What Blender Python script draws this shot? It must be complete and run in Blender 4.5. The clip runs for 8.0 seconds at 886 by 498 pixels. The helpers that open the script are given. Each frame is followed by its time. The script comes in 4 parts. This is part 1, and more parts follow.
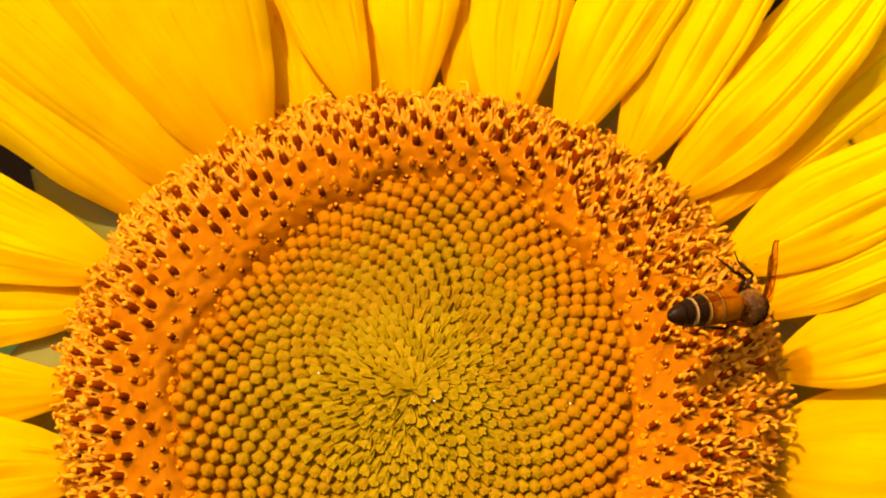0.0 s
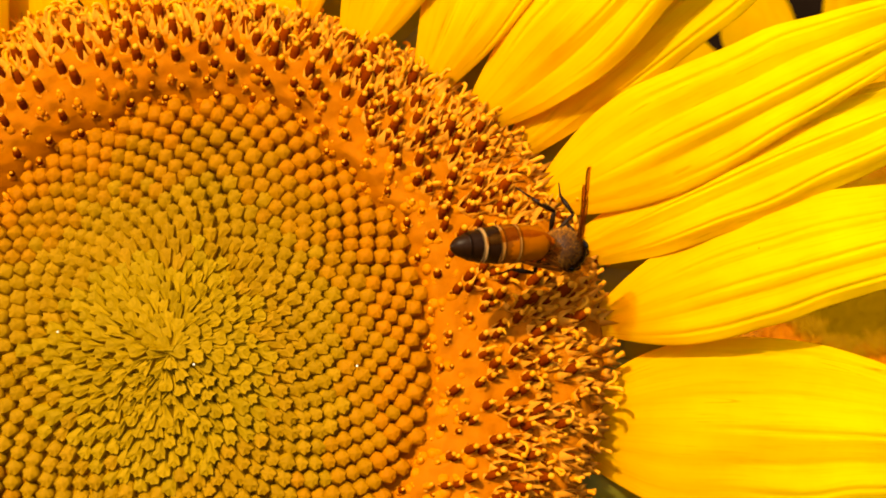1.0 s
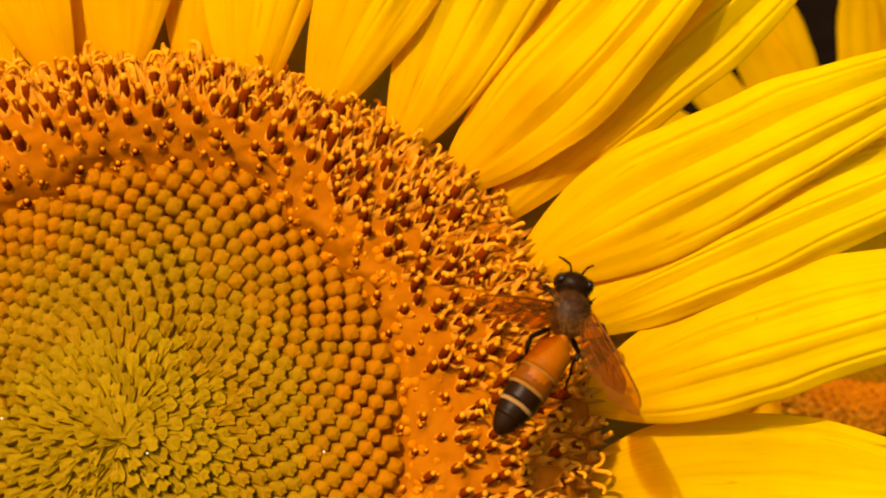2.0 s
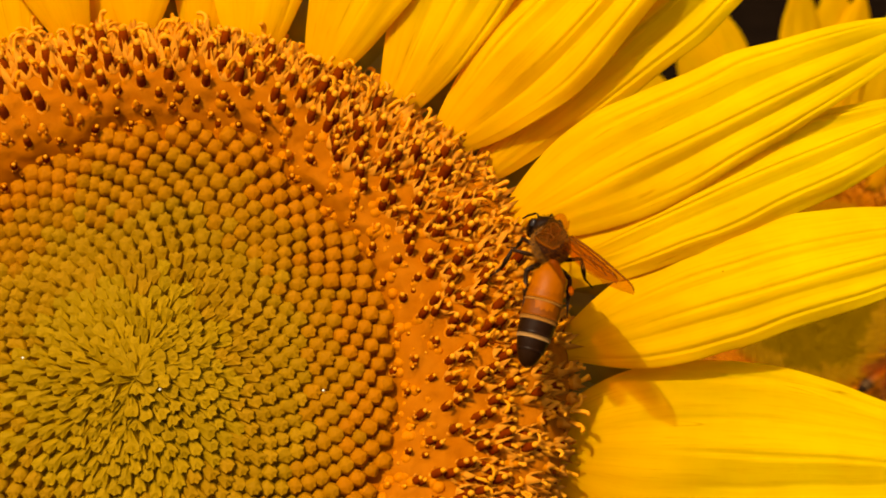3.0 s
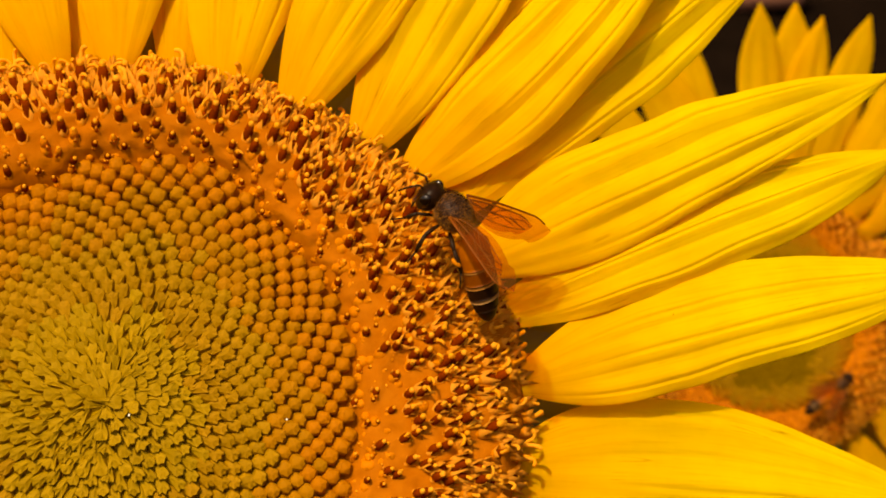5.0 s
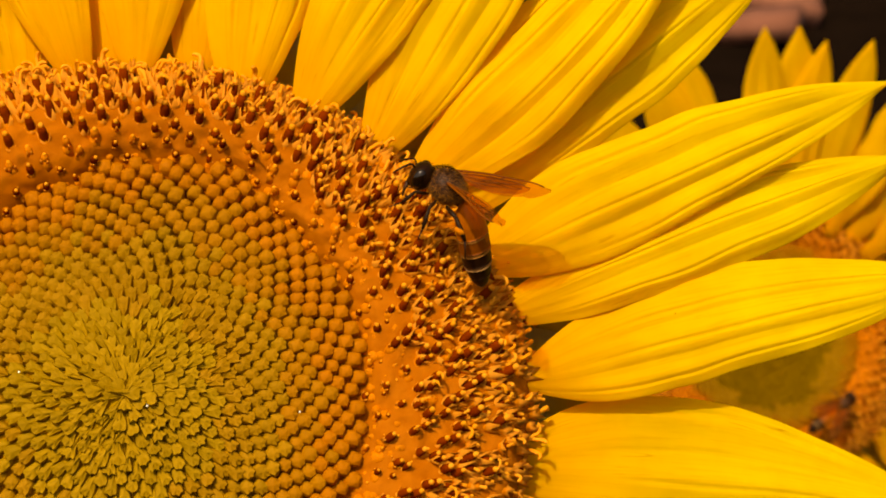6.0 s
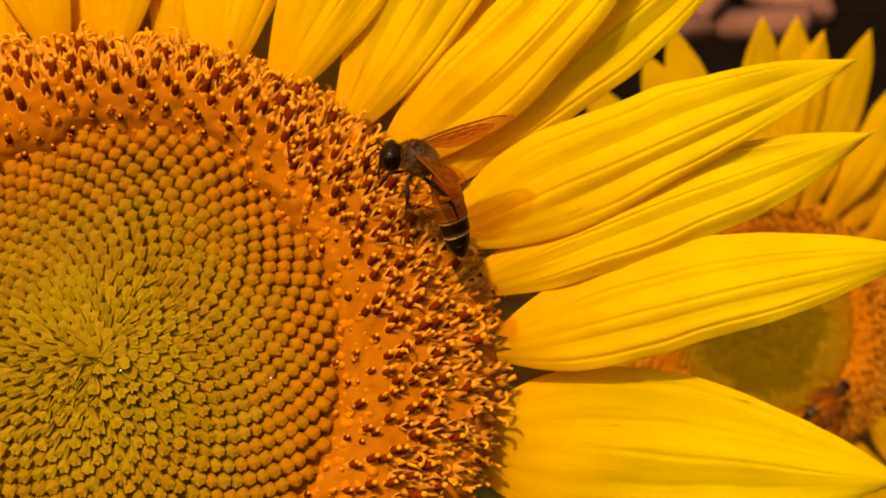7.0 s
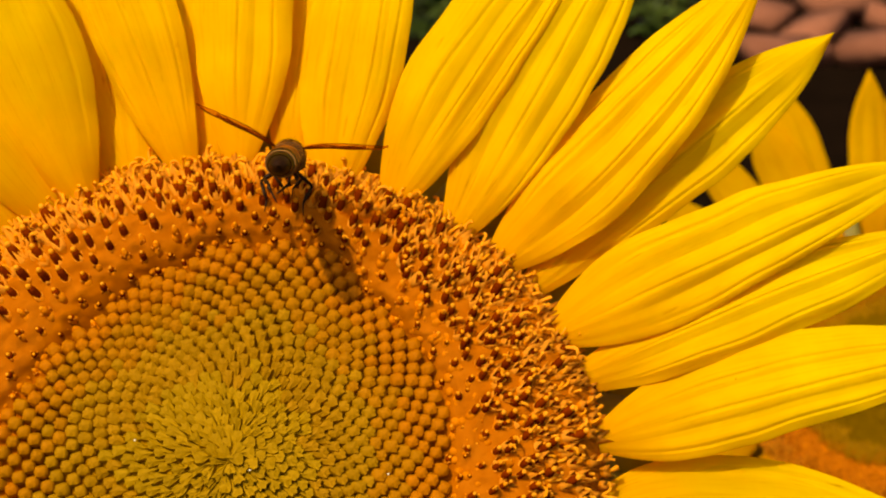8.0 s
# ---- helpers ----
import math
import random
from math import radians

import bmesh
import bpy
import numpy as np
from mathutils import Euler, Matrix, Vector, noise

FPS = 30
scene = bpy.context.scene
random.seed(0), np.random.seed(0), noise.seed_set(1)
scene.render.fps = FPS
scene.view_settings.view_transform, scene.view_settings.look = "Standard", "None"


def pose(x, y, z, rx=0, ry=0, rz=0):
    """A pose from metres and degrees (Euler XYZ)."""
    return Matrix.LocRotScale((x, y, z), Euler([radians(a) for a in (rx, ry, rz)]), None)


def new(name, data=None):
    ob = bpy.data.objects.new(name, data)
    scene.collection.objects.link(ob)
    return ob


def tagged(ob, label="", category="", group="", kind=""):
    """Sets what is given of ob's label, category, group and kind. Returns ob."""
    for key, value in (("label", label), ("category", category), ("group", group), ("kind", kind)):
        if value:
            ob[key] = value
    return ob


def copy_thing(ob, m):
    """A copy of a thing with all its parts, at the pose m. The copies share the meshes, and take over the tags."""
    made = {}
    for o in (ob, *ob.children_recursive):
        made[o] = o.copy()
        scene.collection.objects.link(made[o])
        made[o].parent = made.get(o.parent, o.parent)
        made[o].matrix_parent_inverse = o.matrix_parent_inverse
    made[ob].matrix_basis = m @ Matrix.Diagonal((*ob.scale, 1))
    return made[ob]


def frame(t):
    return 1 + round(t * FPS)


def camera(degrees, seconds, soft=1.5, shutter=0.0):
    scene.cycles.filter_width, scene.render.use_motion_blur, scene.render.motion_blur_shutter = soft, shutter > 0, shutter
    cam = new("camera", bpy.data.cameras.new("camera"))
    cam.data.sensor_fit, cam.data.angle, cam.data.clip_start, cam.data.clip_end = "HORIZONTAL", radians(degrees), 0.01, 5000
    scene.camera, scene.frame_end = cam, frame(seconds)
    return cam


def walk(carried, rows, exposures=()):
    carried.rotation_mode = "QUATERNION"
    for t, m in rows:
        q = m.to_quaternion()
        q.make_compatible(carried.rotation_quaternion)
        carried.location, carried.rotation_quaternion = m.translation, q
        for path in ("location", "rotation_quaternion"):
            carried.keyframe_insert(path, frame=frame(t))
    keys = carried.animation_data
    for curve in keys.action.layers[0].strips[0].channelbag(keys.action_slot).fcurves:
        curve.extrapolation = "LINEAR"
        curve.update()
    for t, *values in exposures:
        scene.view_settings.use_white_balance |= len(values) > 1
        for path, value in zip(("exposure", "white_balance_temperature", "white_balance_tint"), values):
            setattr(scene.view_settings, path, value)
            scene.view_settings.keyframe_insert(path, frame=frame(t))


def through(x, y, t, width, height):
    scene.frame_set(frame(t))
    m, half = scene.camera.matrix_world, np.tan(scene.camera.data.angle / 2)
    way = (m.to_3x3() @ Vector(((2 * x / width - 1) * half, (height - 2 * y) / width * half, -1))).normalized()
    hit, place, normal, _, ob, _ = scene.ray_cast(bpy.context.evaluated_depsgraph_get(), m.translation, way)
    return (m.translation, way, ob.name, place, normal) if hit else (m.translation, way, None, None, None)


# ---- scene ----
MM = 0.001
HEAD = pose(0, 0, 1.5, -25, 0, 0)  # the flower head's own space: x right, y into the flower, z up along its face


def eye(x, y, z, yaw, pitch, roll):
    return HEAD @ pose(x * MM, y * MM, z * MM, 0, 0, yaw) @ pose(0, 0, 0, 90 + pitch) @ pose(0, 0, 0, 0, 0, roll)


cam = camera(26.0, 8.0, soft=1.8)
cam.data.dof.use_dof = True
cam.data.dof.focus_distance = 0.300
cam.data.dof.aperture_fstop = 48
walk(cam, [(row[0], eye(*row[1:])) for row in (
    (0.0, 3.27, -332.03, 1.11, -0.310, 4.009, 0.014),
    (0.5, 9.65, -317.43, 1.80, -1.160, 3.751, -0.264),
    (1.0, 24.37, -281.85, 6.91, -3.134, 1.587, -0.346),
    (1.5, 30.85, -263.16, 13.10, -3.101, 1.366, -0.540),
    (1.7, 33.08, -260.93, 19.32, -2.319, 1.094, -0.785),
    (2.8, 25.71, -278.64, 9.56, -3.820, 3.059, -0.559),
    (3.0, 23.35, -282.35, 4.19, -4.363, 2.841, -0.646),
    (3.5, 24.73, -294.14, 11.49, -3.647, 1.862, -0.389),
    (4.0, 28.87, -297.45, 13.71, -4.536, 2.417, 0.271),
    (4.2, 27.58, -293.97, 12.57, -4.809, 2.551, 0.439),
    (5.5, 18.15, -297.30, 7.15, -6.099, 3.385, 1.067),
    (6.0, 17.40, -302.11, 3.26, -5.980, 3.878, 1.258),
    (6.5, 21.07, -301.67, -1.74, -5.878, 3.724, 1.567),
    (7.0, 23.57, -308.38, -1.49, -5.655, 3.831, 1.676),
    (7.5, 19.16, -323.71, 3.70, -3.939, 4.091, 1.535),
    (7.6, 17.78, -326.13, 6.36, -3.138, 4.132, 1.634),
    (7.8, 23.47, -326.72, 10.13, -2.631, 4.309, 0.994),
    (8.0, 24.33, -331.38, 10.02, -2.011, 4.574, 0.740),
)], exposures=[(0.0, 0.52, 9000, 8.5), (1.0, 0.51, 9000, 8.5), (1.5, 0.32, 9000, 10.5), (3.0, 0.05, 9000, 10.5), (3.5, 0.21, 9000, 9.5), (4.0, 0.12, 9000, 10.5), (5.5, 0.05, 9000, 11.5), (6.5, -0.02, 9000, 11.5), (7.0, -0.06, 9000, 12.5), (7.5, -0.14, 9000, 13.5), (8.0, 0.0, 9000, 10.5)])

# ---- light ----
SUN_WAY = (HEAD.to_3x3() @ Vector((0.31, 0.78, -0.53))).normalized()  # the way that the sunlight travels
sun = new("sun", bpy.data.lights.new("sun", "SUN"))
sun.data.energy, sun.data.angle, sun.data.color = 4.1, radians(1.0), (1.0, 0.90, 0.72)
sun.matrix_world = SUN_WAY.to_track_quat("-Z", "Y").to_matrix().to_4x4()
world = bpy.data.worlds.new("sky")
scene.world = world
world.use_nodes = True
wn = world.node_tree.nodes
sky = wn.new("ShaderNodeTexSky")
sky.sky_type, sky.sun_disc = "NISHITA", False
sky.dust_density, sky.ozone_density = 5.0, 0.5
sky.sun_elevation = math.asin(-SUN_WAY.z)
sky.sun_rotation = math.atan2(-SUN_WAY.x, -SUN_WAY.y)
world.node_tree.links.new(sky.outputs[0], wn["Background"].inputs[0])
wn["Background"].inputs[1].default_value = 0.12


# ---- materials ----
def material(name, rough=0.5, spec=0.4):
    m = bpy.data.materials.new(name)
    m.use_nodes = True
    b = m.node_tree.nodes["Principled BSDF"]
    b.inputs["Roughness"].default_value = rough
    b.inputs["Specular IOR Level"].default_value = spec
    return m, m.node_tree.nodes, m.node_tree.links, b


def ramp(nodes, stops):
    r = nodes.new("ShaderNodeValToRGB")
    e = r.color_ramp.elements
    while len(e) < len(stops):
        e.new(0.5)
    for el, (p, c) in zip(e, stops):
        el.position, el.color = p, (*c, 1)
    return r


def noise_tex(nodes, links, vec, scale, detail=3, rough=0.55):
    n = nodes.new("ShaderNodeTexNoise")
    n.inputs["Scale"].default_value = scale
    n.inputs["Detail"].default_value = detail
    n.inputs["Roughness"].default_value = rough
    if vec is not None:
        links.new(vec, n.inputs["Vector"])
    return n


def bump_from(nodes, links, height, strength, dist, bsdf):
    b = nodes.new("ShaderNodeBump")
    b.inputs["Strength"].default_value = strength
    b.inputs["Distance"].default_value = dist
    links.new(height, b.inputs["Height"])
    links.new(b.outputs[0], bsdf.inputs["Normal"])
    return b


def mix_rgb(nodes, links, fac, a, b, mode="MIX"):
    m = nodes.new("ShaderNodeMix")
    m.data_type, m.blend_type = "RGBA", mode
    for sock, v in ((m.inputs[0], fac), (m.inputs[6], a), (m.inputs[7], b)):
        if isinstance(v, bpy.types.NodeSocket):
            links.new(v, sock)
        elif isinstance(v, tuple):
            sock.default_value = (*v, 1)
        else:
            sock.default_value = v
    return m.outputs[2]


def math_node(nodes, links, op, a, b=None):
    m = nodes.new("ShaderNodeMath")
    m.operation = op
    for sock, v in zip(m.inputs, (a, b)):
        if isinstance(v, bpy.types.NodeSocket):
            links.new(v, sock)
        elif v is not None:
            sock.default_value = v
    return m.outputs[0]


def shade_mix(nodes, links, bsdf, color, fac):
    """Thin plant tissue: part of the light passes through it."""
    t = nodes.new("ShaderNodeBsdfTranslucent")
    mix = nodes.new("ShaderNodeMixShader")
    mix.inputs[0].default_value = fac
    if isinstance(color, bpy.types.NodeSocket):
        links.new(color, t.inputs[0])
    else:
        t.inputs[0].default_value = (*color, 1)
    links.new(bsdf.outputs[0], mix.inputs[1])
    links.new(t.outputs[0], mix.inputs[2])
    links.new(mix.outputs[0], nodes["Material Output"].inputs[0])
    return t


def petal_material(name, light, deep, through):
    """Yellow petal: fine veins along its length, deeper colour near its foot, shade of fine creases painted as thin
    lines.
    """
    m, n, l, b = material(name, 0.6, 0.08)
    uv = n.new("ShaderNodeUVMap")
    uv.uv_map = "UVMap"
    mp = n.new("ShaderNodeMapping")
    mp.inputs["Scale"].default_value = (1.0, 0.035, 1.0)
    l.new(uv.outputs[0], mp.inputs[0])
    fine = noise_tex(n, l, mp.outputs[0], 2.2, 4, 0.6)
    broad = noise_tex(n, l, mp.outputs[0], 0.45, 2)
    sep = n.new("ShaderNodeSeparateXYZ")
    l.new(uv.outputs[0], sep.inputs[0])
    patch = noise_tex(n, l, uv.outputs[0], 0.09, 3)
    foot = ramp(n, [(0.0, deep), (0.28, tuple(0.35 * a + 0.65 * c for a, c in zip(deep, light))), (0.6, light), (1.0, light)])
    l.new(math_node(n, l, "DIVIDE", sep.outputs[1], 70.0), foot.inputs[0])
    vein = ramp(n, [(0.26, (0.90, 0.80, 0.55)), (0.5, (1, 1, 1))])
    l.new(fine.outputs[0], vein.inputs[0])
    col = mix_rgb(n, l, 0.6, foot.outputs[0], vein.outputs[0], "MULTIPLY")
    tint = ramp(n, [(0.3, (0.93, 0.86, 0.8)), (0.7, (1, 1, 1))])
    l.new(patch.outputs[0], tint.inputs[0])
    col = mix_rgb(n, l, 0.8, col, tint.outputs[0], "MULTIPLY")
    speck = noise_tex(n, l, uv.outputs[0], 0.8, 2)
    dots = ramp(n, [(0.775, (1, 1, 1)), (0.80, (0.45, 0.25, 0.05))])
    l.new(speck.outputs[0], dots.inputs[0])
    col = mix_rgb(n, l, 0.7, col, dots.outputs[0], "MULTIPLY")
    # thin dark lines in patches: the shade of fine creases, put into the colour
    thin = n.new("ShaderNodeMapping")
    thin.inputs["Scale"].default_value = (1.0, 0.02, 1.0)
    l.new(uv.outputs[0], thin.inputs[0])
    line = noise_tex(n, l, thin.outputs[0], 0.55, 1.0)
    crease_shade = ramp(n, [(0.0, (1, 1, 1)), (0.492, (1, 1, 1)), (0.5, (0.74, 0.52, 0.2)), (0.508, (1, 1, 1))])
    l.new(line.outputs[0], crease_shade.inputs[0])
    crease_mask = noise_tex(n, l, uv.outputs[0], 0.16, 2)
    show = ramp(n, [(0.50, (0, 0, 0)), (0.66, (0.85, 0.85, 0.85))])
    l.new(crease_mask.outputs[0], show.inputs[0])
    col = mix_rgb(n, l, show.outputs[0], col, mix_rgb(n, l, 1.0, col, crease_shade.outputs[0], "MULTIPLY"))
    l.new(col, b.inputs["Base Color"])
    both = math_node(n, l, "ADD", math_node(n, l, "MULTIPLY", fine.outputs[0], 0.4), math_node(n, l, "MULTIPLY", broad.outputs[0], 0.45))
    bump_from(n, l, both, 0.38, 0.0006, b)
    shade_mix(n, l, b, mix_rgb(n, l, 0.7, col, through, "MULTIPLY"), 0.62)
    return m


def varied_material(name, low, high, rough=0.5, scale=900, spec=0.35, through=0.0, bump=0.3, dist=0.0002):
    """Small plant parts: every piece a little different, with a fine grain."""
    m, n, l, b = material(name, rough, spec)
    info, geo, tc = n.new("ShaderNodeObjectInfo"), n.new("ShaderNodeNewGeometry"), n.new("ShaderNodeTexCoord")
    each = math_node(n, l, "FRACT", math_node(n, l, "ADD", info.outputs["Random"], geo.outputs["Random Per Island"]))
    grain = noise_tex(n, l, tc.outputs["Object"], scale, 3)
    f = math_node(n, l, "ADD", math_node(n, l, "MULTIPLY", each, 0.6), math_node(n, l, "MULTIPLY", grain.outputs[0], 0.5))
    col = mix_rgb(n, l, f, low, high)
    l.new(col, b.inputs["Base Color"])
    bump_from(n, l, grain.outputs[0], bump, dist, b)
    if through:
        shade_mix(n, l, b, col, through)
    return m


PETAL = petal_material("petal_yellow", (0.98, 0.77, 0.025), (0.96, 0.55, 0.016), (1.0, 0.90, 0.2))
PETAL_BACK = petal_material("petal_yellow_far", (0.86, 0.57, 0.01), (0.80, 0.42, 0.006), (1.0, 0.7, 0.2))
BUD = [varied_material("bud_centre", (0.24, 0.136, 0.006), (0.36, 0.203, 0.010), 0.6, spec=0.03, through=0.12),
       varied_material("bud_olive", (0.24, 0.119, 0.005), (0.35, 0.170, 0.009), 0.6, spec=0.03, through=0.12),
       varied_material("bud_gold", (0.28, 0.112, 0.005), (0.38, 0.149, 0.008), 0.6, spec=0.03, through=0.12),
       varied_material("bud_orange", (0.33, 0.107, 0.005), (0.43, 0.139, 0.008), 0.6, spec=0.03, through=0.12),
       varied_material("bud_green", (0.19, 0.102, 0.003), (0.25, 0.132, 0.005), 0.6, spec=0.02, through=0.28)]
COROLLA = varied_material("floret_orange", (0.60, 0.174, 0.008), (0.72, 0.230, 0.014), 0.7, spec=0.05, through=0.3)
LOBE = varied_material("floret_lobe", (0.65, 0.226, 0.018), (0.79, 0.310, 0.034), 0.75, spec=0.04, through=0.32)
POLLEN = varied_material("pollen_yellow", (0.80, 0.31, 0.018), (0.92, 0.41, 0.04), 0.95, spec=0.0, through=0.3)
ANTHER = varied_material("anther_brown", (0.11, 0.013, 0.001), (0.19, 0.027, 0.001), 0.85, spec=0.0)
GREEN = varied_material("bract_green", (0.17, 0.16, 0.015), (0.26, 0.23, 0.025), 0.5, scale=250, through=0.35)
LEAF = varied_material("leaf_green", (0.03, 0.06, 0.010), (0.07, 0.11, 0.022), 0.45, scale=120, through=0.2)
STEM = varied_material("stem_green", (0.10, 0.15, 0.03), (0.17, 0.22, 0.05), 0.55, scale=300)


def ring_material():
    """The flower head's cushion: orange under the open florets, the shade between the outer buds painted dark."""
    m, n, l, b = material("cushion", 0.9, 0.0)
    tc = n.new("ShaderNodeTexCoord")
    ln = n.new("ShaderNodeVectorMath")
    ln.operation = "LENGTH"
    flat = n.new("ShaderNodeVectorMath")
    flat.operation = "MULTIPLY"
    flat.inputs[1].default_value = (1, 0, 1)
    l.new(tc.outputs["Object"], flat.inputs[0])
    l.new(flat.outputs[0], ln.inputs[0])
    grain = noise_tex(n, l, tc.outputs["Object"], 420, 4)
    # the dip near 0.50 paints the shade where the buds meet the ring
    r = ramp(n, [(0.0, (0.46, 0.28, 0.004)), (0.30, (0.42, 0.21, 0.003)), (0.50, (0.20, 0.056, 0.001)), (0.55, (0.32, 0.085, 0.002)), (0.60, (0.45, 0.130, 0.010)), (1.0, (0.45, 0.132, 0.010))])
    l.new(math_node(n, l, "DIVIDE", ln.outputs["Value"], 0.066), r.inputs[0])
    tone = ramp(n, [(0.3, (0.78, 0.68, 0.6)), (0.65, (1, 1, 1))])
    l.new(grain.outputs[0], tone.inputs[0])
    col = mix_rgb(n, l, 0.8, r.outputs[0], tone.outputs[0], "MULTIPLY")
    l.new(col, b.inputs["Base Color"])
    bump_from(n, l, grain.outputs[0], 0.5, 0.0006, b)
    shade_mix(n, l, b, col, 0.15)
    return m


CUSHION = ring_material()
# glossy near-white, so that a tiny drop reads as a highlight
GLINT = material("glint_white", 0.08, 0.6)[0]
GLINT.node_tree.nodes["Principled BSDF"].inputs["Base Color"].default_value = (0.9, 0.86, 0.7, 1)


# ---- mesh helpers ----
def part(name, bm, mats, parent, label="", smooth=True):
    me = bpy.data.meshes.new(name)
    bm.to_mesh(me)
    bm.free()
    for m in mats if isinstance(mats, (list, tuple)) else [mats]:
        me.materials.append(m)
    if smooth:
        me.polygons.foreach_set("use_smooth", [True] * len(me.polygons))
    ob = new(name, me)
    ob.parent = parent
    return tagged(ob, label)


def piece(name, me, parent, m):
    ob = new(name, me)
    ob.parent = parent
    ob.matrix_basis = m
    return ob


def mesh_of(name, verts, faces, mats, index=None, smooth=True):
    me = bpy.data.meshes.new(name)
    me.from_pydata([tuple(v) for v in verts], [], faces)
    for m in mats:
        me.materials.append(m)
    if index is not None:
        me.polygons.foreach_set("material_index", index)
    me.polygons.foreach_set("use_smooth", [smooth] * len(me.polygons))
    me.update()
    return me


class Shape:
    """Verts, faces and material indices gathered for one mesh."""

    def __init__(self):
        self.v, self.f, self.i = [], [], []

    def add(self, verts, faces, mat=0):
        k = len(self.v)
        self.v += [Vector(v) for v in verts]
        self.f += [tuple(k + a for a in f) for f in faces]
        self.i += [mat] * len(faces)
        return self

    def tube(self, path, radii, sides=6, mat=0, cap=True):
        path = [Vector(p) for p in path]
        rings, faces = [], []
        side = None
        for k, p in enumerate(path):
            d = (path[min(k + 1, len(path) - 1)] - path[max(k - 1, 0)]).normalized()
            side = d.orthogonal() if side is None else side - d * side.dot(d)
            side.normalize()
            up = d.cross(side)
            rings += [p + radii[k] * (math.cos(a) * side + math.sin(a) * up) for a in (math.tau * j / sides for j in range(sides))]
        for k in range(len(path) - 1):
            for j in range(sides):
                a, b = k * sides + j, k * sides + (j + 1) % sides
                faces.append((a, b, b + sides, a + sides))
        if cap:
            faces.append(tuple(range(sides))[::-1])
            faces.append(tuple(range((len(path) - 1) * sides, len(path) * sides)))
        return self.add(rings, faces, mat)

    def ball(self, c, rx, ry, rz, seg=8, rings=5, mat=0):
        c = Vector(c)
        vs, fs = [c + Vector((0, 0, rz))], []
        for k in range(1, rings):
            a = math.pi * k / rings
            vs += [c + Vector((rx * math.sin(a) * math.cos(t), ry * math.sin(a) * math.sin(t), rz * math.cos(a))) for t in (math.tau * j / seg for j in range(seg))]
        vs.append(c - Vector((0, 0, rz)))
        for j in range(seg):
            fs.append((0, 1 + j, 1 + (j + 1) % seg))
            fs.append((len(vs) - 1, 1 + (rings - 2) * seg + (j + 1) % seg, 1 + (rings - 2) * seg + j))
            for k in range(rings - 2):
                a, b = 1 + k * seg + j, 1 + k * seg + (j + 1) % seg
                fs.append((a, a + seg, b + seg, b))
        return self.add(vs, fs, mat)

    def merge(self, other, m):
        k = len(self.v)
        self.v += [m @ v for v in other.v]
        self.f += [tuple(k + a for a in f) for f in other.f]
        self.i += other.i
        return self

    def mesh(self, name, mats, smooth=True):
        return mesh_of(name, self.v, self.f, mats, self.i, smooth)


def shrunk(s):
    """A copy in metres of a shape in millimetres."""
    c = Shape()
    c.v, c.f, c.i = [v * MM for v in s.v], s.f, s.i
    return c


# ---- the sunflower's head ----
def table(values, angle):
    """A smooth closed curve through values at even angles."""
    n = len(values)
    a = (angle % math.tau) / math.tau * n
    k, u = int(a) % n, a - int(a)
    u = u * u * (3 - 2 * u)
    return values[k] * (1 - u) + values[(k + 1) % n] * u


INNER = (37.0, 37.5, 36.0, 39.0, 37.0, 34.0, 33.5, 37.0, 41.0, 42.0, 41.0, 40.0, 40.0, 40.0, 39.0, 38.0)


def rim(angle, k=1.0):
    """The head's outer radius in millimetres; the top leans away and looks flatter."""
    c, s = math.cos(angle), math.sin(angle)
    a, b = (64.5 if c > 0 else 61.0), (52.5 if s > 0 else 60.0)
    return k / math.sqrt((c / a) ** 2 + (s / b) ** 2)


def inner(angle):
    return table(INNER, angle)


def depth(x, z):
    """How far the head's face lies behind its plane, in millimetres."""
    a = math.atan2(z, x)
    r = math.hypot(x, z)
    ri, ro = inner(a), rim(a)
    if r < ri:
        u = r / ri
        y = -2.0 + 4.7 * math.sin(u * math.pi * 0.75) + 1.02 * u ** 4
    else:
        u = min((r - ri) / (ro - ri), 1.25)
        y = 2.43 - 4.2 * math.sin(min(u, 1.0) * math.pi * 0.62) + 3.2 * u * u + 24.0 * max(0.0, u - 0.9)
    y += 1.0 * math.exp(-((r - ri - 0.4) / 1.8) ** 2)
    return y + 0.10 * z + 0.0009 * r * r  # the whole head is a shallow dome


def surface(x, z):
    """The place on the face and a frame there: x outward, z off the face."""
    e = 0.4
    n = Vector((depth(x + e, z) - depth(x - e, z), -2 * e, depth(x, z + e) - depth(x, z - e))).normalized()
    p = Vector((x, depth(x, z), z))
    out = Vector((x, 0, z)).normalized() if x * x + z * z > 1e-6 else Vector((1, 0, 0))
    out = (out - n * out.dot(n)).normalized()
    side = n.cross(out)
    return p, out, side, n


def seat(x, z, lean=0.0, spin=0.0, scale=1.0, lift=0.0, tall=1.0):
    """The pose, in metres, of a floret that stands on the face and leans outward by some degrees."""
    p, out, side, n = surface(x, z)
    m = Matrix((out, side, n)).transposed().to_4x4()
    m = m @ pose(0, 0, 0, 0, lean, 0) @ pose(0, 0, 0, 0, 0, spin)
    return Matrix.Translation((p + n * lift) * MM) @ m @ Matrix.Diagonal((scale * MM, scale * MM, scale * tall * MM, 1))


FAN = ((1.40, 0.0), (1.05, 0.50), (1.10, 1.12), (0.42, 1.02), (-0.3, 0.68), (-1.1, 0.38), (-2.1, 0.18))
SCALE = ((1.42, 0.0), (1.34, 0.48), (1.05, 0.95), (0.42, 1.06), (-0.3, 0.74), (-1.1, 0.40), (-2.1, 0.18))
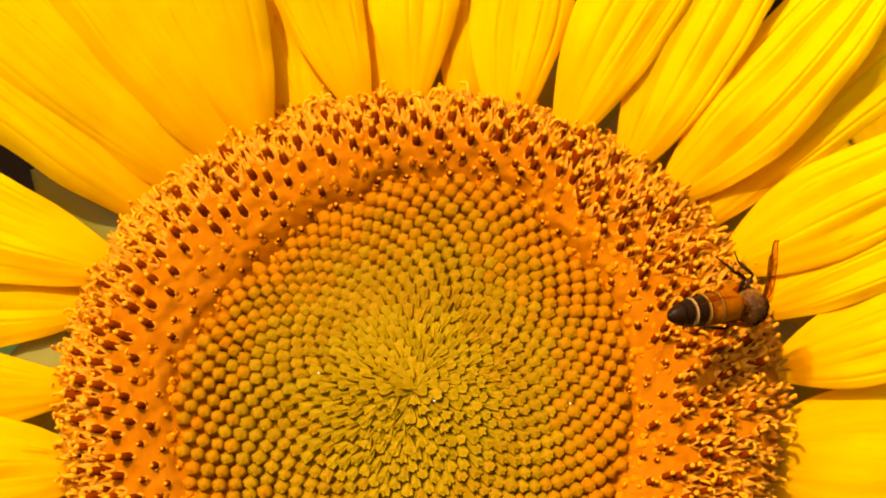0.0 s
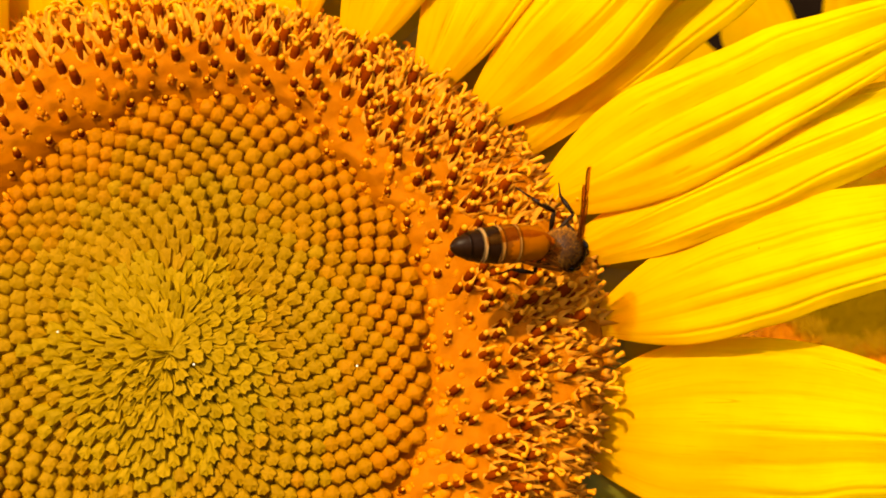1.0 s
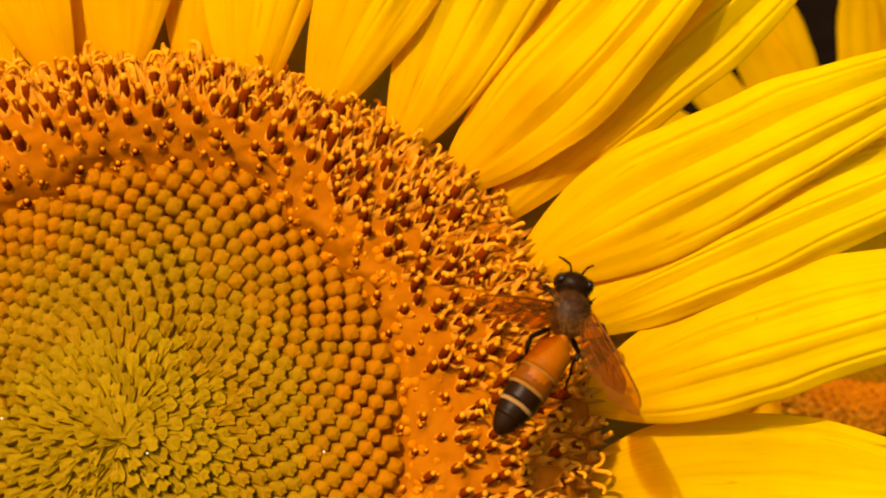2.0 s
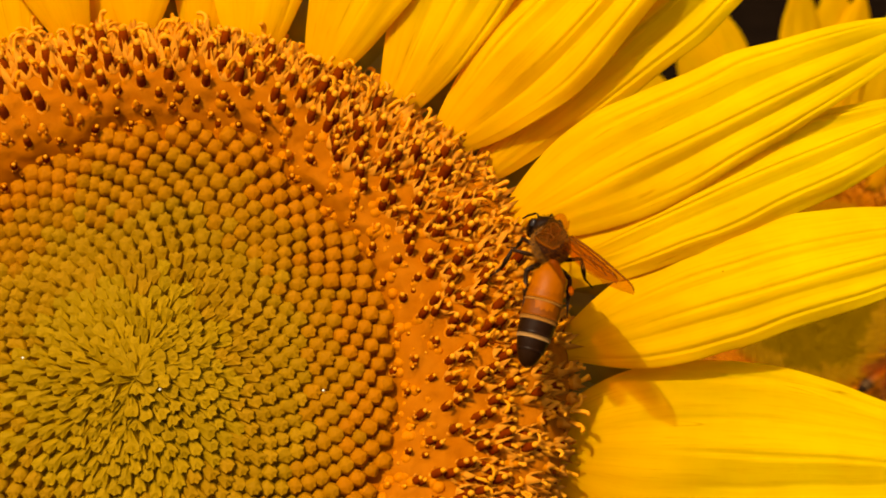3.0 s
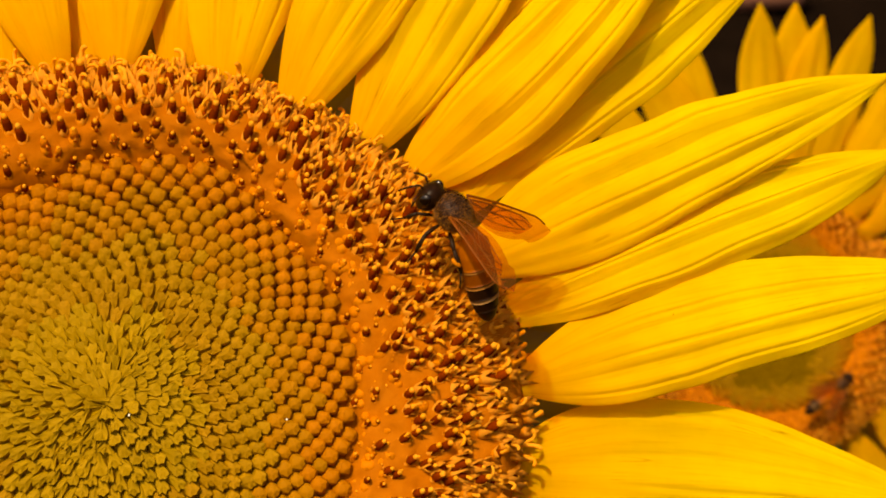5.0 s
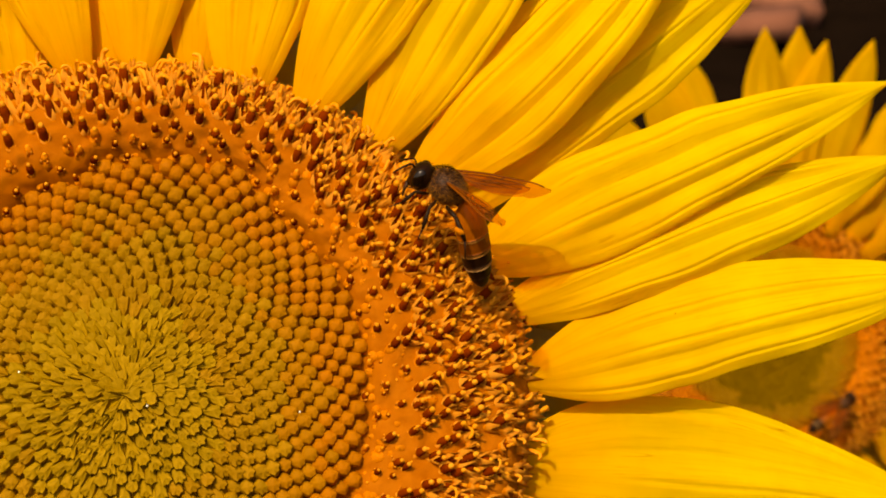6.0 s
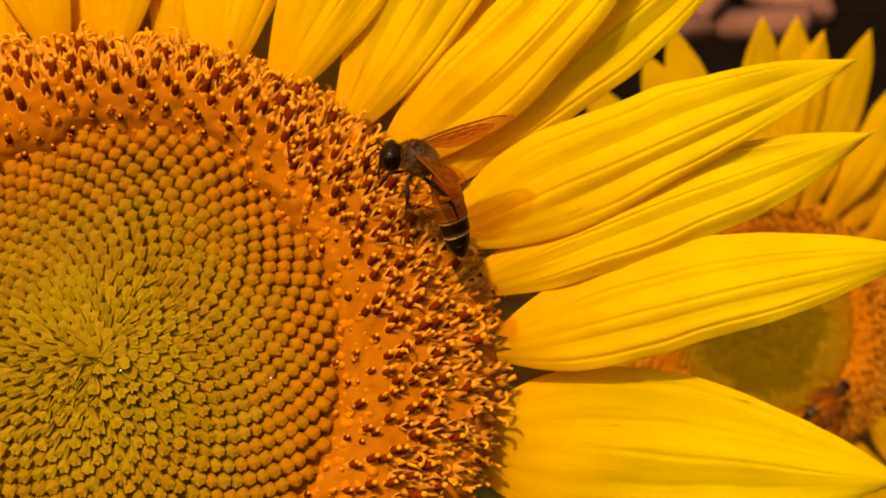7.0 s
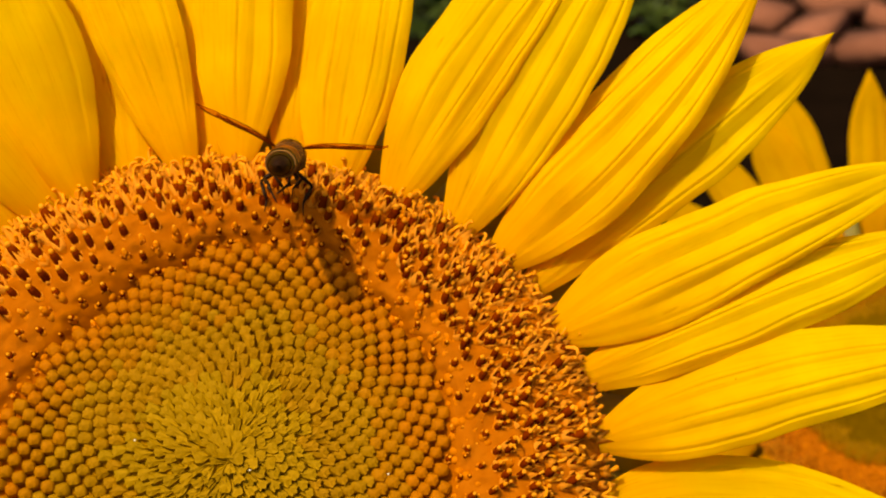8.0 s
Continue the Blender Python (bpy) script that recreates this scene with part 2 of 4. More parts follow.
TURNS = (0, 25, 50, 80, 110, 135, 160)
STAR = (1.30, 0.92, 1.32, 0.95, 0.92, 1.18, 0.95)


def bud_shape(tail, crown, k):
    """A closed floret: a rounded knob, further in with a pointed crown, at the centre a fan drawn out towards the middle."""
    rnd = random.Random(k)
    seg = 14
    blob, star, fan = [], [], []
    for j in range(seg):
        i, e = (j, 1) if j <= 7 else (seg - j, -1)
        a = radians(180 if i == 7 else TURNS[i]) * e
        r = 1.17 / (abs(math.cos(a)) ** 3.6 + abs(math.sin(a)) ** 3.6) ** (1 / 3.6)
        blob.append(Vector((r * math.cos(a), r * math.sin(a), 0)))
        q = (0.88 if i == 7 else STAR[i]) * 0.98 * rnd.uniform(0.88, 1.1)
        star.append(Vector((q * math.cos(a) + 0.15, q * math.sin(a), 0.25 * (q - 1) + (0.42 * rnd.random() if i in (0, 2) else 0.0))))
        f = (-3.3, 0.0) if i == 7 else (FAN if k % 2 else SCALE)[i]
        fan.append(Vector((f[0] * rnd.uniform(0.9, 1.1) + 0.2, f[1] * e * rnd.uniform(0.85, 1.12), (0.35 if i == 0 else 0.8 if i == 2 else 0.0))))
    rings = []
    for z, wb, wf in ((-0.5, 1.02, 1.22), (0.7, 1.04, 1.12), (1.3, 0.97, 1.0)):
        rings.append([(p * wb).lerp(q * wf, tail) + Vector((0, 0, z)) for p, q in zip(blob, fan)])
    top = [(p * 0.76).lerp(q * 0.92, crown).lerp(g, tail) + Vector((0, 0, 1.72)) for p, q, g in zip(blob, star, fan)]
    # each crown point is a ridge that runs up to the middle, with a hollow beside it
    ridge = lambda j: (0.20 if TURNS[min(j, 14 - j) % 7] in (0, 50, 135) else -0.16) * (1 - tail) + tail * (0.62 if j in (0, 7) else -0.30)
    small = [p.lerp(Vector((0.1, 0, 2.0)), 0.5) + Vector((0, 0, 0.22 * (1 - crown) + crown * ridge(j) * (0.5 + 0.5 * tail))) for j, p in enumerate(top)]
    tilt = lambda p: Vector((p.x, p.y, p.z + (0.40 * tail + 0.12 * crown * (1 - tail)) * p.x + rnd.uniform(-0.05, 0.05)))
    s = Shape()
    quads = [(q * seg + j, q * seg + (j + 1) % seg, (q + 1) * seg + (j + 1) % seg, (q + 1) * seg + j) for q in range(3) for j in range(seg)]
    s.add([tilt(p) for ring in rings + [top] for p in ring], quads)
    cap = [(j, (j + 1) % seg, seg + (j + 1) % seg, seg + j) for j in range(seg)] + [(seg + j, seg + (j + 1) % seg, 2 * seg) for j in range(seg)]
    s.add([tilt(p) for p in top + small + [Vector((0.25 * (1 - tail), 0.05, 2.36 - 0.25 * crown + 0.30 * tail))]], cap)
    return s


def sleeve(s, r, h, rnd, lobes=5, flare=0.35, hollow=False, uneven=0.3, notch=0.52):
    """A floret's tube with thin pointed lobes at its mouth; a hollow one shows its dark throat."""
    seg, spin = 2 * lobes, rnd.random() * 6
    at = lambda j, q, z: Vector((q * math.cos(math.tau * j / seg + spin), q * math.sin(math.tau * j / seg + spin), z))
    vs = []
    for z, q in ((-1.2, 0.85 * r), ((notch - 0.17) * h, r)):
        vs += [at(j, q, z) for j in range(seg)]
    for j in range(seg):
        vs.append(at(j + rnd.uniform(-0.3, 0.3), r * (1 + flare * rnd.uniform(0.3, 1.6)), h * rnd.uniform(1 - uneven, 1 + uneven)) if j % 2 == 0 else at(j, r * 1.02, h * notch))
    vs += [at(j, r * 0.84, h * (notch - 0.1)) for j in range(seg)]
    vs += [at(j, r * 0.60, h * 0.10) for j in range(seg)]
    fs = [(q * seg + j, q * seg + (j + 1) % seg, (q + 1) * seg + (j + 1) % seg, (q + 1) * seg + j) for q in range(4) for j in range(seg)]
    s.add(vs, fs + [tuple(range(4 * seg, 5 * seg))], 3)
    s.i[-4 * seg - 1:-3 * seg - 1] = [0] * seg
    if hollow:
        s.i[-seg - 1:] = [1] * (seg + 1)
    return s


def style(s, base, rnd, rise=(0.4, 1.2), thick=0.42, lean=0.3):
    """A stubby pale style that bends over at its end."""
    a = rnd.random() * math.tau
    up, rad, sweep = rnd.uniform(*rise), rnd.uniform(0.45, 1.0), rnd.uniform(0.6, 3.0)
    d = Vector((math.cos(a), math.sin(a), 0))
    path = [Vector((0, 0, base - 0.6)) + d * 0.1, Vector((0, 0, base + up * 0.5)) + d * lean * 0.4]
    for q in range(5):
        b = sweep * q / 4
        path.append(Vector((0, 0, base + up + rad * math.sin(b))) + d * (lean + rad * (1 - math.cos(b))))
    s.tube(path, [thick, thick * 0.9, thick * 0.9, thick * 0.95, thick, thick, thick * 0.6], 6, 2)


def anther_floret(k):
    """A floret in pollen: a long dark tube with a small pale cap, held by thin orange lobes that rise from the cushion."""
    rnd = random.Random(k)
    s = Shape()
    top = rnd.uniform(3.2, 4.3)
    s.tube([(0, 0, -1.0), (0, 0, 0.2), (0.05, 0, 1.0)], [1.5, 1.15, 0.78], 9, 0)
    s.tube([(0, 0, -0.8), (0, 0, 0.4), (0, 0, 0.72 * top), (0, 0, top)], [0.60, 0.80, 0.80, 0.58], 8, 1)
    sleeve(s, 0.98, 0.58 * top, rnd, 4, 0.25, False, 0.3, 0.20)
    s.ball((0.05, 0, top + 0.22), 0.56, 0.56, 0.62, 7, 5, 2)
    if rnd.random() < 0.3:
        style(s, top + 0.3, rnd, (0.1, 0.3), 0.24, 0.05)
    return s


def curl_floret(k):
    """A floret past its pollen: lobes that spread, with pale styles that curl over."""
    rnd = random.Random(100 + k)
    s = Shape()
    h = 1.2 + rnd.random() * 1.0
    sleeve(s, 0.95, h + 0.4, rnd, 5, 0.5, k % 2 == 0)
    s.tube([(0, 0, -0.6), (0, 0, h)], [0.80, 0.62], 7, 1 if k % 3 == 0 else 0)
    for _ in range(rnd.choice((1, 2, 2))):
        style(s, h, rnd, (0.3, 1.4), rnd.uniform(0.26, 0.38), 0.45)
    return s


def open_floret(k):
    """An open floret: slender pointed pale lobes round a dark throat, from which a knobbed tip looks out."""
    rnd = random.Random(400 + k)
    s = Shape()
    top = rnd.uniform(1.5, 2.5)
    sleeve(s, 1.02, top * rnd.uniform(1.2, 1.6), rnd, 5, 0.42, True, 0.28, 0.30)
    s.tube([(0, 0, -0.8), (0, 0, 0.6 * top), (0, 0, top)], [0.56, 0.60, 0.42], 7, 1 if k % 4 else 0)
    if rnd.random() < 0.7:
        s.ball((0, 0, top + 0.1), 0.40, 0.40, 0.42, 7, 5, 2)
    else:
        style(s, top, rnd, (0.2, 0.8), 0.28, 0.2)
    return s


def tuft_floret(k):
    """A floret just breaking through the cushion: a swelling with a short dark tube, a pale tip and a few low points."""
    rnd = random.Random(300 + k)
    s = Shape()
    s.tube([(0, 0, -1.2), (0, 0, 0.0), (0, 0, 0.5)], [1.15, 0.85, 0.55], 9, 0)
    top = rnd.uniform(1.2, 2.5)
    s.tube([(0, 0, -0.4), (0, 0, 0.7 * top), (0.05, 0, top)], [0.58, 0.60, 0.42], 7, 0 if k % 5 == 0 else 1)
    s.ball((0.08, 0, top + 0.06), 0.36, 0.36, 0.36, 7, 4, 2)
    for _ in range(rnd.choice((1, 2, 3))):
        a = rnd.random() * 6.28
        q = Vector((math.cos(a), math.sin(a), 0))
        s.tube([q * 0.62 + Vector((0, 0, 0.3)), q * 0.85 + Vector((0, 0, rnd.uniform(0.8, 1.3)))], [0.30, 0.10], 5, 3)
    return s


def stub_floret(k):
    """A floret about to open: a low orange dome with a tiny pale point or two."""
    rnd = random.Random(200 + k)
    s = Shape()
    s.tube([(0, 0, -1.2), (0, 0, 0.3), (0.05, 0, 0.9), (0.1, 0, 1.25)], [1.25, 1.22, 0.95, 0.4], 9, 0)
    for _ in range(rnd.choice((0, 1, 2))):
        a = rnd.random() * 6.28
        s.tube([(0.3 * math.cos(a), 0.3 * math.sin(a), 1.0), (0.6 * math.cos(a), 0.6 * math.sin(a), 1.7)], [0.26, 0.12], 5, 2)
    return s


FLORET_MATS = [COROLLA, ANTHER, POLLEN, LOBE]
GOLDEN = math.pi * (3 - math.sqrt(5))


def build_disc(head, full=True, seed=5):
    """The cushion, its buds and its florets."""
    rnd = random.Random(seed)
    bm = bmesh.new()
    nr, na = (110, 340) if full else (30, 90)
    rows = []
    for k in range(nr + 1):
        u = 1.0 * (k / nr)
        row = []
        for j in range(na):
            a = math.tau * j / na
            r = rim(a) * u
            x, z = r * math.cos(a), r * math.sin(a)
            ri = inner(a)
            off = 0.0
            if r > ri:
                off = -0.7 * noise.noise(Vector((x * 0.28, z * 0.28, 3.0))) - 0.60 * noise.noise(Vector((x * 0.55, z * 0.55, 9.0))) - 0.30 * noise.noise(Vector((x * 1.2, z * 1.2, 5.0)))
            row.append(bm.verts.new((x * MM, (depth(x, z) + off + (0.3 if r < ri else 0)) * MM, z * MM)))
            if k == 0:
                row = row * na
                break
        rows.append(row)
    for k in range(nr):
        for j in range(na):
            q = [rows[k][j], rows[k + 1][j], rows[k + 1][(j + 1) % na], rows[k][(j + 1) % na]]
            bm.faces.new([v for i, v in enumerate(q) if v not in q[:i]])
    back = [bm.verts.new((v.co.x * 0.8, v.co.y + 22 * MM, v.co.z * 0.8)) for v in rows[nr]]
    for j in range(na):
        bm.faces.new((rows[nr][j], back[j], back[(j + 1) % na], rows[nr][(j + 1) % na]))
    bmesh.ops.recalc_face_normals(bm, faces=bm.faces)
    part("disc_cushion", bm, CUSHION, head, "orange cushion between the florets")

    shapes = {(q, k): bud_shape(max(0.0, 1 - q / 4.5), (1.0, 1.0, 1.0, 0.95, 0.85, 0.7, 0.55, 0.45, 0.36)[q], q * 10 + k) for q in range(9) for k in range(4)}
    meshes = {(q, k, c): shrunk(shapes[q, k]).mesh("bud", [BUD[c]]) for q, k in shapes for c in range(4)} if full else {}
    rest = Shape()
    count, singles = 985, 0
    for n in range(count):
        a = n * GOLDEN
        r = inner(a) * ((n + 0.4) / count) ** 0.56
        u = r / inner(a)
        x, z = r * math.cos(a), r * math.sin(a)
        q = min(8, max(0, int(u * 9.5 - 1.0 + rnd.uniform(-0.4, 0.4))))
        k = rnd.randrange(4)
        w = u + rnd.uniform(-0.06, 0.06) + 0.06 * math.sin(a + 0.8)
        if full:
            c = 0 if w < 0.42 else 1 if w < 0.72 else 2 if w < 0.90 else 3
        else:
            c = 4 if w < 0.72 else 1 if w < 0.9 else 2
        size = (0.92 + 0.12 * u ** 0.8) * rnd.uniform(0.94, 1.05)
        m = seat(x, z, -3 * (1 - u) + rnd.uniform(-1, 1) * (7 + 7 * (1 - u)), rnd.uniform(-12, 12) + 14 * (1 - u) * rnd.uniform(-1, 1), size * rnd.uniform(0.94, 1.06), -0.35 + rnd.uniform(-0.2, 0.25), rnd.uniform(0.9, 1.06) * (0.60 + 0.40 * min(1.0, 1.2 * u)))
        if full and n >= count - 430 and z > -14 and singles < 300:
            singles += 1
            piece("bud", meshes[q, k, c], head, m @ Matrix.Diagonal((1000, 1000, 1000, 1)))
        else:
            sh = shapes[q, k]
            first = len(rest.v)
            rest.v += [m @ v for v in sh.v]
            rest.f += [tuple(first + i for i in f) for f in sh.f]
            rest.i += [c] * len(sh.f)
    ob = new("bud_field", rest.mesh("bud_field", BUD))
    ob.parent = head
    tagged(ob, "closed olive and golden buds in spirals", kind="stuff")

    kinds = {"anther": [anther_floret(k) for k in range(12)], "curl": [curl_floret(k) for k in range(18)], "stub": [stub_floret(k) for k in range(5)], "tuft": [tuft_floret(k) for k in range(8)], "open": [open_floret(k) for k in range(16)]}
    made = {name: [shrunk(s).mesh("floret", FLORET_MATS) for s in group] for name, group in kinds.items()} if full else {}
    rest, singles = Shape(), 0

    full_bloom = lambda a: min(1.0, max(0.0, (math.cos(a + 0.1) - 0.38) / 0.3))

    def plant(kind, a, u, lean, size, lift):
        nonlocal singles
        ri, ro = inner(a), rim(a)
        r = ri + (ro - ri) * u
        x, z = r * math.cos(a), r * math.sin(a)
        k = rnd.randrange(len(kinds[kind]))
        up = 0.0 if kind == "stub" else (14 + (46 * full_bloom(a) if kind in ("anther", "tuft") else 0)) * math.cos(a)
        m = seat(x, z, 0, up * 0.7, 1.0, lift) @ pose(0, 0, 0, 0, lean, 0) @ pose(0, 0, 0, 0, 0, rnd.uniform(0, 360)) @ Matrix.Diagonal((size, size, size, 1))
        if full and x > -8 and z > -16 and u < 0.80 and singles < 300:
            singles += 1
            piece("floret", made[kind][k], head, m @ Matrix.Diagonal((1000, 1000, 1000, 1)))
        else:
            rest.merge(kinds[kind][k], m)

    # tubes in rows on the smooth cushion; on its right side the head is in full bloom
    total = 560
    for n in range(total):
        a = n * GOLDEN
        ri, ro = inner(a), rim(a)
        u = ((ri ** 2 + (ro ** 2 - ri ** 2) * (n + 0.5) / total) ** 0.5 - ri) / (ro - ri) + rnd.uniform(-0.02, 0.02)
        a += rnd.uniform(-0.012, 0.012)
        if u < 0.36 - 0.10 * full_bloom(a):
            plant("tuft", a, u, 38 + 20 * u + rnd.uniform(-8, 8), (0.86 + 0.7 * u) * rnd.uniform(0.85, 1.15), -0.35)
        elif u < 0.84 and rnd.random() > (0.4 if u > 0.62 else 0.0) * full_bloom(a):
            plant("anther", a, u, 36 + 4 * u - 8 * full_bloom(a) + rnd.uniform(-8, 8), (0.74 + 0.34 * u) * rnd.uniform(0.92, 1.08), -0.9)
        if 0.05 < u < 0.66 and rnd.random() < full_bloom(a):
            v = u + rnd.uniform(-0.03, 0.03)
            plant("anther" if v > 0.22 else "tuft", a + 0.5 * math.tau / 34, v, 30 + rnd.uniform(-8, 8), (0.66 + 0.34 * u) * rnd.uniform(0.9, 1.1), -0.9)
    # the low domes along the buds
    for n in range(120):
        a = math.tau * (n + rnd.uniform(-0.3, 0.3)) / 120
        plant("stub", a, 0.035 + rnd.uniform(-0.02, 0.05), 10, rnd.uniform(0.55, 0.9), -0.6)
    for n in range(150):
        a = rnd.uniform(-1.2, 1.0)
        if rnd.random() < full_bloom(a):
            plant("stub", a, rnd.uniform(0.08, 0.42), 20, rnd.uniform(0.5, 0.95), -0.75)
    # the crowded open florets
    for n in range(1560):
        a = n * GOLDEN + 1.3
        g = full_bloom(a)
        u0 = 0.52 - 0.26 * g
        u = u0 + (1.02 - u0) * ((n + 0.5) / 1560) ** (0.5 + 0.3 * g) + rnd.uniform(-0.02, 0.02)
        if rnd.random() < 0.12 * g or (u < 0.66 and rnd.random() < 0.5 * (1 - g)) or (u < 0.52 and rnd.random() < 0.45 * g):
            continue
        kind = "curl" if rnd.random() < 0.06 + (0.7 + 0.2 * (1 - g)) * max(0.0, u - 0.62) / 0.38 else "open"
        plant(kind, a + rnd.uniform(-0.012, 0.012), u, 38 + 16 * u + rnd.uniform(-8, 8), rnd.uniform(0.95, 1.15), -0.8)
    if full:
        # three pale drops, added to stand in for glints on the disc
        drop = Shape()
        drop.ball((0, 0, 0), 0.19 * MM, 0.19 * MM, 0.19 * MM, 8, 6)
        me = drop.mesh("glint_drop", [GLINT])
        for x, z in ((3.0, -1.8), (27.0, -2.6), (-16.0, 2.5)):
            tagged(piece("glint_drop", me, head, seat(x, z, 0, 0, 1.0, 2.2) @ Matrix.Diagonal((1000, 1000, 1000, 1))), "tiny near-white drop that stands in for a glint")
    ob = new("floret_ring", rest.mesh("floret_ring", FLORET_MATS))
    ob.parent = head
    tagged(ob, "crowded open florets with curled yellow tips", kind="stuff")


def petal(head, bx, bz, tx, tz, width, y0=4.0, y1=2.0, bow=0.0, cup=1.0, folds=2.5, mat=None, name="ray_petal", foot=0.22, belly=0.42, tip=2.1, thick=0.35, seed=0, twist=0.0, nu=36, nv=70, lean=0.0, pleat=2.3):
    """A ray petal from its foot (bx, bz) to its tip (tx, tz), in millimetres, pleated lengthwise; lean: how much wider its left half is."""
    rnd = random.Random(seed * 7 + int(bx * 3 + bz))
    d = Vector((tx - bx, 0, tz - bz))
    length = d.length
    d.normalize()
    side = Vector((-d.z, 0, d.x))
    ph = [rnd.uniform(0, 6.28) for _ in range(6)]
    # the pleats: sharp valleys and ridges that run from foot to tip, never quite straight
    pleats, mid = [], -0.74 + rnd.uniform(-0.08, 0.1)
    while mid < 0.85:
        pleats.append((mid, rnd.uniform(0.5, 1.0) * (1 if len(pleats) % 2 == 0 else -1), rnd.uniform(0, 6.28), rnd.uniform(0.0, 0.25), rnd.uniform(0.82, 1.0)))
        mid += rnd.uniform(0.24, 0.46)
    lean_of = lambda v: v * (1 + lean) if v > 0 else v * (1 - lean)
    grid = []
    for k in range(nu + 1):
        s = -0.08 + 1.08 * k / nu  # the claw reaches in under the florets
        if s < 0:
            w = foot
        elif s < belly:
            w = 1 - (1 - foot) * (1 - s / belly) ** 2.0
        else:
            w = 1 - ((s - belly) / (1 - belly)) ** tip
        w = max(w, 0.02) * width / 2
        fade = min(1, 5 * max(s, 0.0) + 0.1) * min(1, 3 * (1 - s))
        row = []
        for j in range(nv + 1):
            v = 2 * j / nv - 1
            edge = 1 + 0.022 * math.sin(9 * s + ph[0] + (2 if v > 0 else 0)) + 0.014 * math.sin(21 * s + ph[1] + v) + 0.05 * fade * noise.noise(Vector((9 * s, 4 if v > 0 else -4, seed + 0.5)))
            across = lean_of(v) * w * edge
            line = bow * math.sin(math.pi * max(s, 0.0)) * length
            y = y0 + (y1 - y0) * s - cup * (1 - v * v) * (0.5 + 0.5 * math.sin(math.pi * min(1, max(s, 0.0) * 1.2))) * 2.0
            y += fade * 0.07 * math.cos(math.pi * folds * 2.2 * v + ph[4] + 2 * s) + twist * v * s * width * 0.5
            for at, deep, turn, first, last in pleats:
                on = min(1.0, max(0.0, (s - first) * 6)) * min(1.0, max(0.0, (last - s) * 6))
                gap = v - at - 0.05 * math.sin(turn + 2.6 * s) - 0.012 * math.sin(turn * 3 + 17 * s)
                y += pleat * fade * on * deep * 0.75 * (math.sqrt(gap * gap + 0.0006) - 0.35 * math.exp(-(gap / 0.3) ** 2))
                y += pleat * fade * on * 0.24 * (1 if deep > 0 else 0.3) * math.exp(-(gap / 0.028) ** 2)
            y += 0.6 * math.sin(5 * s + ph[5]) * s + 0.45 * math.sin(13 * s + ph[4]) * v * v * s + 0.25 * math.sin(31 * s + ph[2] + 2 * v) * abs(v) ** 5 * fade + 14 * max(0.0, -s)
            p = Vector((bx, y, bz)) + d * (length * s) + side * (across + line)
            row.append((p * MM, v * 9.0, length * s))
        grid.append(row)
    bm = bmesh.new()
    uv = bm.loops.layers.uv.new("UVMap")
    front = [[bm.verts.new(p) for p, *_ in row] for row in grid]
    rear = [[bm.verts.new(p + Vector((0, thick * MM, 0))) for p, *_ in row] for row in grid]
    where = {}
    for k in range(nu + 1):
        for j in range(nv + 1):
            where[front[k][j]] = where[rear[k][j]] = (grid[k][j][1] + seed * 13.7, grid[k][j][2])
    for k in range(nu):
        for j in range(nv):
            bm.faces.new((front[k][j], front[k][j + 1], front[k + 1][j + 1], front[k + 1][j]))
            bm.faces.new((rear[k][j], rear[k + 1][j], rear[k + 1][j + 1], rear[k][j + 1]))
    for k in range(nu):
        bm.faces.new((front[k][0], front[k + 1][0], rear[k + 1][0], rear[k][0]))
        bm.faces.new((front[k + 1][nv], front[k][nv], rear[k][nv], rear[k + 1][nv]))
    for j in range(nv):
        bm.faces.new((front[0][j + 1], front[0][j], rear[0][j], rear[0][j + 1]))
        bm.faces.new((front[nu][j], front[nu][j + 1], rear[nu][j + 1], rear[nu][j]))
    bm.normal_update()
    for face in bm.faces:
        for lp in face.loops:
            lp[uv].uv = where[lp.vert]
    return part(name, bm, mat or PETAL, head)


def bracts(head, count=26, mat=None):
    """Green pointed bracts behind the petals, in one ring."""
    for k in range(count):
        a = math.tau * k / count
        r0, r1 = rim(a, 0.86), rim(a) + 22 + 5 * math.sin(k * 2.3)
        b = a + 0.08 * math.sin(k * 5.1)
        petal(head, r0 * math.cos(a), r0 * math.sin(a), r1 * math.cos(b), r1 * math.sin(b), 25, 15 + 0.1 * r0 * math.sin(a), 19 + 3 * math.sin(k * 1.7) + 0.1 * r1 * math.sin(a), mat=mat or GREEN, name="bract", foot=0.8, belly=0.25, nu=10, nv=6, folds=1.0, seed=k, thick=0.6)


def head_back(head):
    """The green back of the head."""
    bm = bmesh.new()
    bmesh.ops.create_uvsphere(bm, u_segments=40, v_segments=20, radius=1.0)
    for v in bm.verts:
        a = math.atan2(v.co.z, v.co.x)
        r = rim(a, 0.97)
        k = math.hypot(v.co.x, v.co.z)
        y = 16 + (v.co.y * 13 if v.co.y > 0 else v.co.y * 3)
        v.co = Vector((r * k * math.cos(a), y + 0.1 * r * k * math.sin(a), r * k * math.sin(a))) * MM
    part("head_back", bm, GREEN, head)


